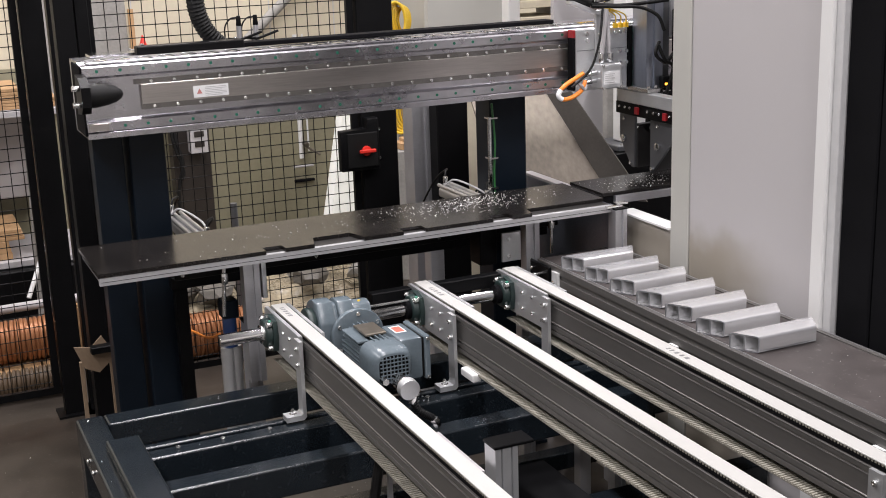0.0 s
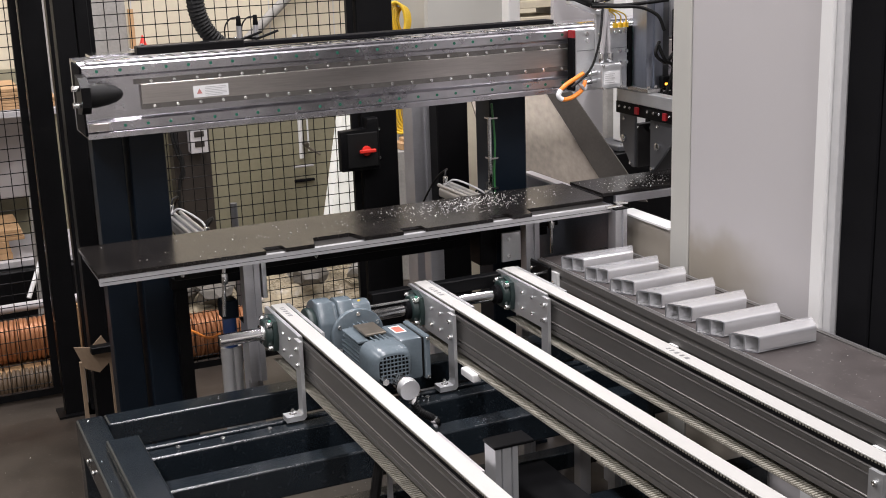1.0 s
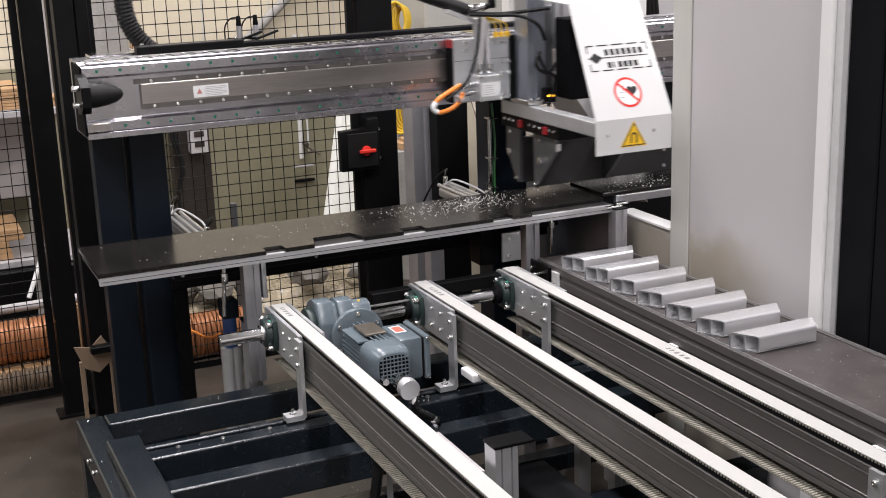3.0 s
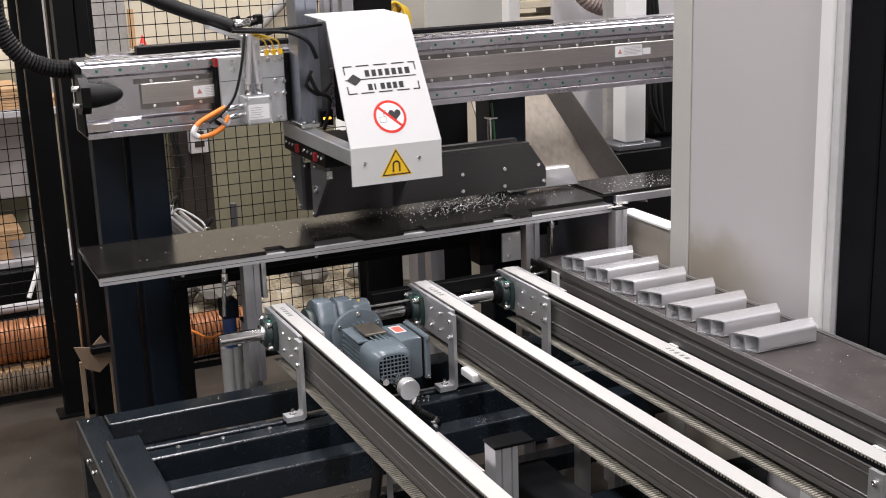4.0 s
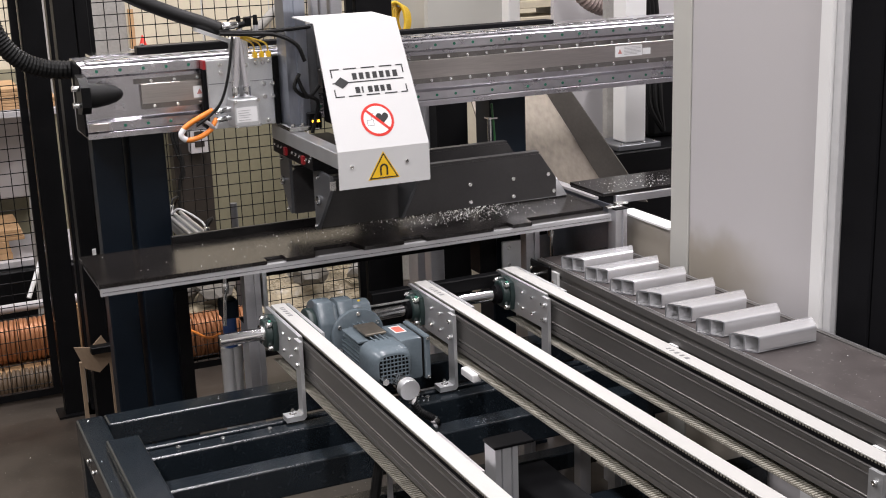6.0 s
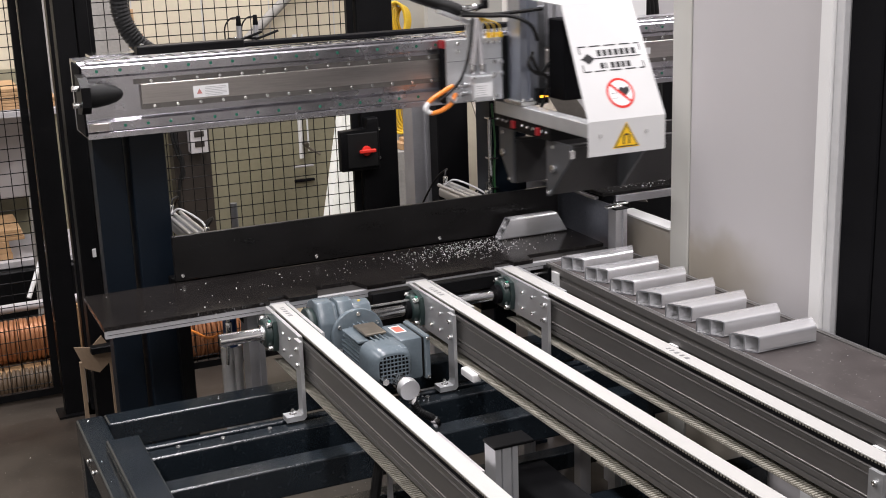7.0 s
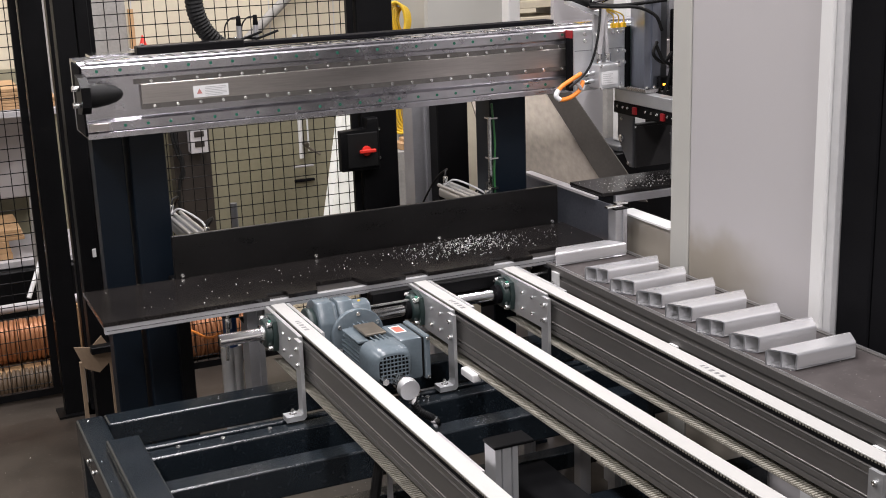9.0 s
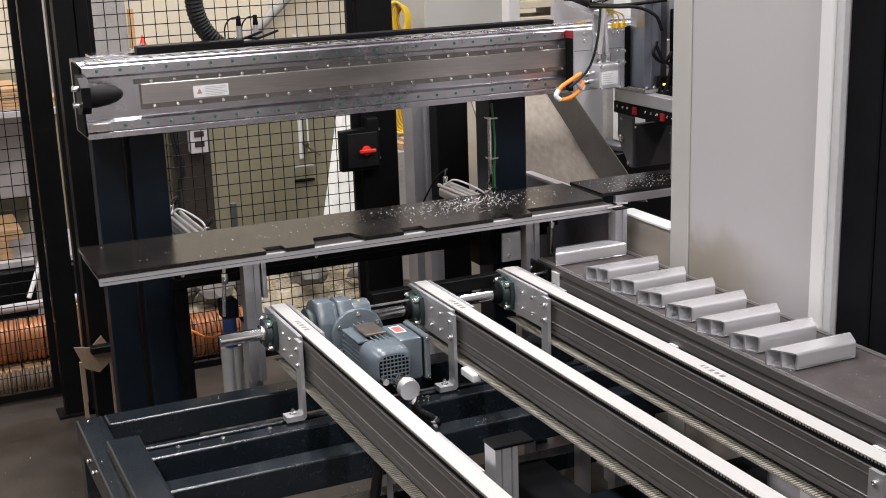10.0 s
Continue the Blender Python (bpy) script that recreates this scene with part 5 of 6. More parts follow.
part("front_plate", bm, RUBBER, sw, "raised black front plate")
for zz in (0.95, 1.08):
    bolt(sw, 2.02, 5.165, zz, None, True)
bm = B()
cyl(bm, (1.935, 5.108, 1.000), (1.935, 5.096, 1.000), 0.022, seg=20, bev=0.002)
part("dial", bm, RED, sw, "red switch dial", True)
bm = B()
box(bm, 1.898, 1.974, 5.081, 5.096, 0.992, 1.008, 0.004, 2)
part("handle", bm, RED, sw, "red rotary handle")


# ---- behind and around the machine ----
fence_post(0.775, 0.815, 5.12)
p = thing("fence_post", "black machine upright beside the gantry", "post", (0.66, 4.6, 0), "safety fence posts")
bm = B()
box(bm, 0.600, 0.668, 4.56, 4.64, 0, 2.3, 0.003)
part("tube", bm, BLACK, p)
bm = B()
box(bm, 0.672, 0.718, 4.57, 4.63, 0, 1.9, 0.003)
part("door_leaf", bm, BLACK, p, "black narrow door leaf")
for k in range(16):
    bm = B()
    cyl(bm, (0.718, 4.575, 0.5 + 0.05 * k), (0.728, 4.575, 0.5 + 0.05 * k), 0.0025, seg=6)
    part("wire_stub", bm, BLACK, p)
for zz in (0.55,):
    bm = B()
    box(bm, 0.642, 0.655, 4.55, 4.559, zz + 0.28, zz + 0.31)
    part("clip", bm, WHITE, p, "small white clip")

cb = thing("cardboard_sheet", "torn brown cardboard sheet hung on a bracket at the fence", "cardboard", (0.60, 4.48, 0.48))
bm = B()
prism(bm, [(0.528, 0.527), (0.588, 0.517), (0.629, 0.555), (0.675, 0.472), (0.610, 0.417), (0.560, 0.440)], "y", 4.47, 4.476)
part("sheet", bm, CARDBOARD, cb)
bm = B()
box(bm, 0.583, 0.689, 4.43, 4.4695, 0.500, 0.526, 0.003)
part("bracket_arm", bm, BLACK, cb, "black bracket arm")
for xx in (0.545, 0.652):
    bm = B()
    box(bm, xx, xx + 0.013, 4.48, 4.50, 0.0, 0.46)
    part("prop", bm, CARDBOARD, cb, "thin pale wooden prop")


def coil(name, label, x0, x1, y, r, z, pitch=0.021, wire=0.010, material=COPPER):
    """A lying coil of stiff tube, turn beside turn."""
    c = thing(name, label, "coil", ((x0 + x1) / 2, y, 0), "tube coils")
    random.seed(int(x0 * 1000) + 7)
    bm = B()
    seg, ts = 40, 8
    rows = []
    for i in range(seg):
        a = 2 * math.pi * i / seg
        o = Vector((0, math.cos(a), math.sin(a)))
        rows.append([bm.verts.new(r * o + Vector((0.25 * pitch * math.cos(a), 0, 0)) + wire * (math.cos(2 * math.pi * t / ts) * o + math.sin(2 * math.pi * t / ts) * Vector((1, 0, 0)))) for t in range(ts)])
    for i in range(seg):
        A, C = rows[i], rows[(i + 1) % seg]
        for t in range(ts):
            bm.faces.new((A[t], A[(t + 1) % ts], C[(t + 1) % ts], C[t]))
    turn = mesh_of("turn", bm, material, True)
    for k in range(int((x1 - x0) / pitch)):
        share("turn", turn, c, pose(x0 + pitch * (k + 0.5), y + random.uniform(-0.004, 0.004), z + random.uniform(-0.002, 0.002), 0, random.uniform(-2, 2), random.uniform(-2, 2)))
    return c


coil("tube_coil", "orange-brown coil of stiff tube lying behind the fence", -0.16, 0.66, 5.74, 0.088, 0.186)
coil("tube_coil", "pale brown coil of corrugated tube lying behind the fence", -0.10, 0.645, 5.49, 0.056, 0.067, 0.019, 0.009, PALE_COIL)
coil("tube_coil", "second orange-brown tube coil behind the fence", 0.95, 1.50, 5.62, 0.10, 0.11)
pl = thing("timber_pallet", "low stack of pale timber boards behind the fence", "pallet", (0.45, 5.45, 0))
for k in range(9):
    bm = B()
    box(bm, -0.15 + 0.085 * k, -0.075 + 0.085 * k, 5.60, 5.95, 0.0, 0.087, 0.003)
    part("board", bm, WOOD, pl)
wp = thing("white_pipe", "long pale pipe lying on blocks behind the fence", "pipe", (0.5, 6.0, 0))
bm = B()
cyl(bm, (-0.6, 6.05, 0.235), (0.80, 6.05, 0.255), 0.022, seg=18)
part("pipe_body", bm, PANEL, wp, smooth=True)
for xx in (-0.4, 0.75):
    bm = B()
    box(bm, xx, xx + 0.06, 6.0, 6.1, 0, 0.215)
    part("block", bm, WOOD, wp)
st = thing("white_stick", "narrow white plastic strip leaning behind the fence", "strip", (0.6, 6.2, 0))
bm = B()
cyl(bm, (0.545, 6.15, 0.26), (0.735, 6.35, 0.62), 0.011, seg=8)
part("strip", bm, WHITE, st)
for x0, x1, y, z0, z1, tilt in ((0.622, 0.680, 6.35, 0.34, 1.06, 2),):
    t = thing("timber_plank", "light timber plank leaning behind the fence", "plank", (x0, y, 0), "leaning planks")
    bm = B()
    box(bm, x0, x1, y, y + 0.03, z0, z1, 0.002)
    part("plank_body", bm, SASH, t)
    bm = B()
    box(bm, x0 - 0.02, x1 + 0.04, y + 0.031, y + 0.06, 0.0, z1 - 0.05)
    part("stand_board", bm, CONCRETE_BLOCK, t, "grey board behind the plank")
    t.rotation_euler = (0, radians(tilt), 0)
t = thing("pale_strip", "pale grey sheet strip standing behind the fence", "strip", (0.77, 6.45, 0))
bm = B()
box(bm, 0.752, 0.796, 6.45, 6.47, 0.0, 1.9, 0.002)
part("strip", bm, PANEL_EDGE, t)
# storage rack at the back wall
rk = thing("storage_rack", "grey storage rack with boards and boxes along the wall", "rack", (0.3, 7.1, 0))
for zz in (0.30, 1.09):
    bm = B()
    box(bm, -1.6, 0.93, 6.75, 7.35, zz - 0.035, zz, 0.003)
    part("shelf", bm, PANEL, rk)
for xx in (-0.6, 0.89):
    bm = B()
    box(bm, xx, xx + 0.05, 6.75, 6.80, 0, 2.4)
    part("upright", bm, CONCRETE_BLOCK, rk)
for k, (x0, x1, z0, h, mt) in enumerate(((0.30, 0.55, 0.301, 0.10, WOOD), (0.2, 0.62, 0.402, 0.06, WOOD), (0.25, 0.88, 1.091, 0.05, WOOD), (0.3, 0.7, 1.142, 0.06, WOOD))):
    b = thing("board_stack", "stack of raw timber boards on the rack", "boards", (x0, 7.0, z0), "boards on the rack")
    for i in range(3):
        bm = B()
        box(bm, x0 + 0.01 * i, x1 - 0.006 * i, 6.80, 7.2, z0 + h * i / 3, z0 + h * (i + 1) / 3 - 0.001, 0.003)
        part("board", bm, mt, b)
b = thing("dark_crate", "dark crate standing under the rack", "crate", (0.6, 6.9, 0))
bm = B()
box(bm, 0.35, 0.95, 6.7, 7.2, 0.0, 0.26, 0.01)
part("crate_body", bm, BLACK, b)
b = thing("grey_cabinet", "grey wall cabinet with pale doors", "cabinet", (0.5, 7.2, 0.5))
bm = B()
box(bm, -0.2, 0.88, 7.20, 7.59, 0.55, 1.03, 0.006)
part("body", bm, PANEL, b)
b = thing("wall_board", "grey board fixed to the wall", "board", (1.3, 7.58, 1.2))
bm = B()
box(bm, 0.85, 1.40, 7.55, 7.599, 0.95, 2.6, 0.003)
part("board", bm, CONCRETE_BLOCK, b)
b = thing("timber_batten", "upright wooden batten at the wall", "batten", (1.41, 7.5, 0))
bm = B()
box(bm, 1.405, 1.435, 7.50, 7.53, 0, 1.52, 0.002)
part("batten", bm, WOOD, b)
b = thing("red_funnel", "small red plastic funnel on the wall shelf", "funnel", (1.46, 7.45, 1.27))
bm = B()
cyl(bm, (1.465, 7.45, 1.29), (1.465, 7.45, 1.37), 0.03, 0.004, 16)
part("cone", bm, RED, b, smooth=True)
bm = B()
box(bm, 1.40, 1.55, 7.40, 7.58, 1.265, 1.289)
part("shelf", bm, WHITE, b)
# wall panel joints
for k in range(14):
    bm = B()
    box(bm, 0.6 + 0.42 * k, 0.606 + 0.42 * k, 7.596, 7.5995, 0.3, 3.2)
    solid("trim", bm, CEIL, "thin joint strip of the wall panels", "trim", kind="structure")
b = thing("drain_pipe", "grey pipe running slanted on the wall", "pipe", (2.2, 7.5, 1.3))
bm = B()
cyl(bm, (1.95, 7.53, 1.15), (2.75, 7.53, 1.85), 0.03, seg=14)
part("pipe_body", bm, CONCRETE_BLOCK, b, smooth=True)

# things just behind the gantry
for xx in (1.180, 1.240):
    c = thing("toggle_clamp", "small upright clamp with black grip behind the beam", "clamp", (xx, 4.3, 1.42), "toggle clamps")
    bm = B()
    cyl(bm, (xx, 4.3, 1.512), (xx, 4.3, 1.645), 0.009, seg=14)
    part("stem", bm, ALU, c, smooth=True)
    bm = B()
    cyl(bm, (xx, 4.3, 1.645), (xx, 4.3, 1.68), 0.010, 0.007, 12, 0.002)
    part("grip", bm, BLACK, c, smooth=True)
    bm = B()
    cyl(bm, (xx - 0.045, 4.29, 1.605), (xx, 4.29, 1.598), 0.0045, seg=8)
    part("lever", bm, BLACK, c, smooth=True)
    bm = B()
    cyl(bm, (xx, 4.29, 1.598), (xx + 0.075, 4.28, 1.622), 0.0045, seg=8)
    part("lever", bm, BLACK, c, smooth=True)
    bm = B()
    tube(bm, [(xx, 4.3, 1.675), (xx - 0.03, 4.3, 1.67), (xx - 0.05, 4.3, 1.64), (xx - 0.05, 4.3, 1.58)], 0.003, 6)
    part("wire", bm, RUBBER, c, smooth=True)
    bm = B()
    box(bm, xx - 0.025, xx + 0.025, 4.075, 4.34, 1.490, 1.512, 0.002)
    part("mount_bar", bm, BLACK, c, "black bar fixed to the beam")

c = thing("control_box", "small pale control box with sockets on a dark upright", "box", (1.66, 7.4, 0))
bm = B()
box(bm, 1.650, 1.752, 7.25, 7.34, 0.676, 0.90, 0.004)
part("housing", bm, PANEL, c)
for zz in (0.775, 0.715):
    bm = B()
    box(bm, 1.672, 1.730, 7.243, 7.2495, zz, zz + 0.034, 0.002)
    part("socket", bm, UPRIGHT_DARK, c)
bm = B()
box(bm, 1.560, 1.785, 7.345, 7.45, 0.0, 1.25, 0.003)
part("upright", bm, UPRIGHT_DARK, c, "dark brown upright")
for k in range(2):
    bm = B()
    tube(bm, [(1.60 - 0.03 * k, 7.33, 1.2), (1.57 - 0.02 * k, 7.30, 0.80), (1.60, 7.28, 0.62 - 0.05 * k), (1.56, 7.28, 0.45), (1.57, 7.28, 0.02)], 0.010, 8)
    part("cable", bm, RUBBER, c, "black hanging cable", True)
b = thing("grey_stub", "short grey pipe stub standing behind the fence", "pipe", (1.42, 5.9, 0))
bm = B()
cyl(bm, (1.526, 5.9, 0), (1.526, 5.9, 0.659), 0.018, seg=14)
part("pipe_body", bm, GUSSET, b, smooth=True)
b = thing("wall_tap", "thin white riser pipe with valve on the wall", "pipe", (2.2, 7.4, 0.8))
bm = B()
cyl(bm, (2.42, 7.55, 0.52), (2.42, 7.55, 1.30), 0.014, seg=12)
cyl(bm, (2.47, 7.55, 0.56), (2.47, 7.55, 1.30), 0.006, seg=12)
part("riser", bm, WHITE, b, smooth=True)
bm = B()
cyl(bm, (2.36, 7.54, 0.47), (2.49, 7.54, 0.47), 0.008, seg=10)
part("valve", bm, PANEL, b, smooth=True)
bm = B()
cyl(bm, (2.44, 7.52, 0.60), (2.53, 7.50, 0.54), 0.008, seg=10)
cyl(bm, (2.44, 7.54, 0.62), (2.44, 7.49, 0.61), 0.018, seg=12, bev=0.004)
part("tap", bm, STAINLESS, b, "small metal tap lever", True)
bm = B()
box(bm, 2.37, 2.50, 7.55, 7.58, 0.365, 0.380, 0.002)
part("holder", bm, MATT_BLACK, b, "black holder")

fm = thing("film_curtain", "white plastic film curtain with an added glow", "curtain", (2.1, 5.9, 0))
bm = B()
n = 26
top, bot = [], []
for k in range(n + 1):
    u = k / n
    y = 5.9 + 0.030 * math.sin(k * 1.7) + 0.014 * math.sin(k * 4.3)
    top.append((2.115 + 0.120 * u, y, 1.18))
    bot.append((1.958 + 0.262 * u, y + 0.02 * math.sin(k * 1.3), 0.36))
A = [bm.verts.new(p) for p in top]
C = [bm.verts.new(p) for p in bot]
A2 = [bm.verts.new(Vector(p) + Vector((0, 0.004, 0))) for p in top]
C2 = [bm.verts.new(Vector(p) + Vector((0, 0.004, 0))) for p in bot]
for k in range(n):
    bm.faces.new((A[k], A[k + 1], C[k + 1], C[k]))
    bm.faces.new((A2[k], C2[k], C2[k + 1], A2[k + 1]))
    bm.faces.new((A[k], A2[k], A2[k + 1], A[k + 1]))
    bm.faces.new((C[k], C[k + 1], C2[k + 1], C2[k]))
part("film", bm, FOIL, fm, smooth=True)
bm = B()
box(bm, 2.236, 2.256, 5.89, 5.91, 0.0, 1.20, 0.002)
box(bm, 2.10, 2.2355, 5.89, 5.91, 1.181, 1.20, 0.002)
part("stand", bm, CONCRETE_BLOCK, fm, "grey stand that carries the film")

for (x, z, r) in ((2.70, 1.43, 0.10), (2.71, 0.93, 0.12)):
    h = thing("hose_coil", "coiled yellow hose hanging on the wall", "hose", (x, 6.5, z), "yellow hose coils")
    for k in range(6):
        bm = B()
        pts = [(x + 0.016 * k - 0.03 + r * (0.62 - 0.05 * k) * math.cos(a), 6.5 + 0.012 * k, z + r * (1.05 - 0.07 * k) * math.sin(a)) for a in [2 * math.pi * i / 12 for i in range(13)]]
        tube(bm, pts, 0.008, 8, 4)
        part("hose_turn", bm, YELLOW_HOSE, h, smooth=True)
    bm = B()
    cyl(bm, (x, 6.57, 0), (x, 6.57, z + 0.12), 0.014, seg=12)
    cyl(bm, (x, 6.50, z + 0.085), (x, 6.57, z + 0.085), 0.010, seg=10)
    part("hose_stand", bm, CONCRETE_BLOCK, h, "grey post with hook", True)
bb = thing("wood_offcuts", "box of wooden offcuts behind the post", "offcuts", (2.66, 6.4, 0))
bm = B()
box(bm, 2.45, 2.85, 6.3, 6.6, 0, 0.74, 0.005)
part("bin", bm, CONCRETE_BLOCK, bb)
for k in range(4):
    bm = B()
    box(bm, 2.60 + 0.03 * k, 2.66 + 0.03 * k, 6.32, 6.42, 0.742, 0.78 + 0.02 * (k % 3), 0.003)
    part("offcut", bm, WOOD, bb)

c = thing("machine_upright", "grey aluminium machine upright behind the beam", "upright", (2.05, 4.7, 0), "machine uprights")
bm = B()
prism(bm, [(1.980, 4.68), (2.020, 4.68), (2.020, 4.69), (2.040, 4.69), (2.040, 4.68), (2.084, 4.68), (2.084, 4.78), (1.980, 4.78)], "z", 0, 1.30)
part("profile", bm, ALU, c)
c = thing("machine_upright", "black machine upright behind the beam", "upright", (2.12, 4.6, 0), "machine uprights")
bm = B()
box(bm, 2.046, 2.184, 4.58, 4.66, 0, 1.30, 0.004)
part("tube", bm, BLACK, c)
c = thing("machine_upright", "cream painted machine upright", "upright", (2.5, 5.2, 0), "machine uprights")
bm = B()
box(bm, 2.475, 2.560, 5.2, 5.28, 0, 1.22, 0.004)
part("tube", bm, WALL, c)
c = thing("sight_tube", "glossy black conduit with green cable clipped to the column", "conduit", (2.0, 4.0, 1.0))
bm = B()
cyl(bm, (1.980, 3.975, 1.0), (1.980, 3.975, 1.292), 0.008, seg=14)
part("conduit", bm, CHROME, c, smooth=True)
bm = B()
tube(bm, [(1.995, 3.97, 1.0), (1.993, 3.97, 1.1), (1.998, 3.97, 1.2), (1.988, 3.97, 1.34)], 0.0038, 8)
part("green_cable", bm, CABLE_GREEN, c, smooth=True)
for zz in (1.03, 1.14, 1.285):
    bm = B()
    box(bm, 1.972, 2.006, 3.962, 3.999, zz, zz + 0.006)
    part("clip", bm, BOLT, c)

# inside the machine: cabinet, shelves, chute, pillar
c = thing("white_cabinet", "pale beige cabinet behind the machine", "cabinet", (3.1, 6.6, 0))
bm = B()
box(bm, 2.852, 3.40, 6.5, 7.1, 0, 2.3, 0.01)
part("body", bm, PANEL_EDGE, c)
bm = B()
box(bm, 2.862, 3.39, 6.49, 6.499, 0.1, 2.2, 0.003)
part("door", bm, PANEL_EDGE, c)
c = thing("white_upright", "white painted upright steel tube", "upright", (2.95, 5.6, 0))
bm = B()
box(bm, 2.912, 2.976, 5.6, 5.68, 0, 2.4, 0.004)
part("tube", bm, WHITE, c)
c = thing("cream_shelf", "cream shelves with dark gaps behind the machine", "shelf", (3.5, 6.5, 0))
for zz in (1.20, 1.355, 1.45, 1.60):
    bm = B()
    box(bm, 3.425, 3.72, 6.5, 6.8, zz, zz + 0.045, 0.003)
    part("board", bm, WALL, c)
for xx in (3.408, 3.721):
    bm = B()
    box(bm, xx, xx + 0.014, 6.5, 6.8, 0, 1.9)
    part("side", bm, PANEL, c)
ch = thing("chip_chute", "stained stainless sheet chute sloping down behind the table", "chute", (2.55, 4.4, 0.8))
bm = B()
A = [bm.verts.new(p) for p in ((2.20, 4.62, 1.33), (2.52, 4.62, 1.33), (2.70, 4.30, 0.84), (2.20, 4.30, 0.84))]
C = [bm.verts.new(v.co + Vector((0, 0.006, -0.003))) for v in A]
for i in range(4):
    bm.faces.new((A[i], A[(i + 1) % 4], C[(i + 1) % 4], C[i]))
bm.faces.new(A)
bm.faces.new(C[::-1])
part("chute_sheet", bm, STAINLESS, ch, "stained stainless sheet")
bm = B()
A = [bm.verts.new(p) for p in ((2.521, 4.62, 1.33), (2.591, 4.53, 1.33), (2.791, 4.1843, 0.84), (2.701, 4.30, 0.84))]
C = [bm.verts.new(v.co + Vector((0.006, 0.004, 0))) for v in A]
for i in range(4):
    bm.faces.new((A[i], A[(i + 1) % 4], C[(i + 1) % 4], C[i]))
bm.faces.new(A)
bm.faces.new(C[::-1])
part("side_sheet", bm, CHUTE_SHADED, ch, "bent side of the chute, shade put into its dark colour")
bm = B()
box(bm, 2.25, 2.80, 4.32, 4.60, 0.0, 0.835, 0.004)
part("collecting_bin", bm, BLACK, ch, "black bin under the chute")
bw = thing("machine_back_wall", "light grey inner back wall of the machine", "panel", (3.3, 5.0, 0))
bm = B()
box(bm, 2.80, 4.2, 4.95, 4.98, 0, 2.9)
part("sheet", bm, PANEL, bw)
pl = thing("white_pillar", "white pillar on a bolted base plate inside the machine", "pillar", (2.86, 4.45, 0))
bm = B()
box(bm, 2.825, 2.925, 4.40, 4.50, 1.045, 2.2, 0.006, 2)
part("pillar_body", bm, WHITE, pl)
bm = B()
box(bm, 2.765, 2.975, 4.36, 4.56, 1.020, 1.044, 0.003)
bp2 = part("base_plate", bm, GUSSET, pl, "dark grey base plate")
for xx in (2.79, 2.90, 2.95):
    bolt(bp2, xx, 4.375, 1.044, FACE_Z, True)
bm = B()
box(bm, 2.72, 3.25, 4.34, 4.70, 0.0, 1.019, 0.004)
part("plinth", bm, BLACK, pl, "black machine plinth")
bm = B()
box(bm, 2.872, 2.905, 4.62, 4.66, 1.02, 1.9, 0.003)
part("slotted_rail", bm, CONCRETE_BLOCK, pl, "slotted grey rail")
c = thing("dark_drive", "black drive housing with cables inside the machine", "drive", (3.15, 4.6, 1.02))
bm = B()
box(bm, 3.05, 3.30, 4.55, 4.8, 1.0195, 1.36, 0.02, 2)
part("housing", bm, BLACK, c)
for k in range(3):
    bm = B()
    tube(bm, [(2.98 + 0.02 * k, 4.5, 1.75), (3.01 + 0.02 * k, 4.5, 1.45), (2.99 + 0.03 * k, 4.48, 1.2), (3.08, 4.5, 1.06)], 0.012, 8)
    part("cable", bm, RUBBER, c, smooth=True)
c = thing("vacuum_hose", "ribbed pale brown extraction hose inside the machine", "hose", (2.92, 4.8, 1.7))
bm = B()
tube(bm, [(2.78, 4.8, 1.80), (2.86, 4.8, 1.64), (2.98, 4.8, 1.58), (3.12, 4.82, 1.60)], 0.045, 16, 8, 0.005, 0.016)
part("ribbed_hose", bm, PINK_HOSE, c)

# sheet wall and stop at the table's right end
sw2 = thing("side_sheet_wall", "blue-grey sheet-metal side wall with pale top edge beside the table", "sheet", (2.21, 3.9, 0))
bm = B()
box(bm, 2.205, 2.212, 3.50, 4.14, 0.55, 1.030)
part("sheet", bm, SHEET_BLUE, sw2)
bm = B()
box(bm, 2.200, 2.235, 3.62, 4.14, 1.031, 1.040)
part("edge", bm, PANEL, sw2, "pale top edge")
for yy in (3.55, 4.0):
    bm = B()
    box(bm, 2.213, 2.24, yy, yy + 0.03, 0.0, 1.02)
    part("leg", bm, ALU, sw2)
tc = thing("toggle_catch", "small bright stop bracket on the post", "bracket", (2.2, 3.47, 1.037))
bm = B()
box(bm, 2.15, 2.21, 3.455, 3.475, 1.0365, 1.043, 0.001)
box(bm, 2.19, 2.235, 3.462, 3.485, 1.0435, 1.050, 0.001)
part("bracket", bm, BOLT, tc)

# under the table
c = thing("lift_motor", "blue lift drive on a bright cylinder under the table", "drive", (0.915, 3.70, 0))
bm = B()
cyl(bm, (0.900, 3.70, 0.0), (0.900, 3.70, 0.70), 0.020, seg=20)
cyl(bm, (0.930, 3.71, 0.0), (0.930, 3.71, 0.70), 0.020, seg=20)
part("cylinder", bm, ALU_PLATE, c, "bright metal cylinder", True)
bm = B()
cyl(bm, (0.915, 3.70, 0.701), (0.915, 3.70, 0.80), 0.022, seg=20, bev=0.004)
part("blue_head", bm, BLUE, c, "blue drive head", True)
bm = B()
tube(bm, [(0.885, 3.72, 0.74), (0.91, 4.0, 0.64), (0.92, 4.3, 0.575), (0.86, 4.42, 0.562), (0.80, 4.45, 0.545), (0.77, 4.47, 0.3), (0.76, 4.47, 0.01)], 0.0045, 8)
part("orange_cable", bm, ORANGE, c, "orange cable", True)
bm = B()
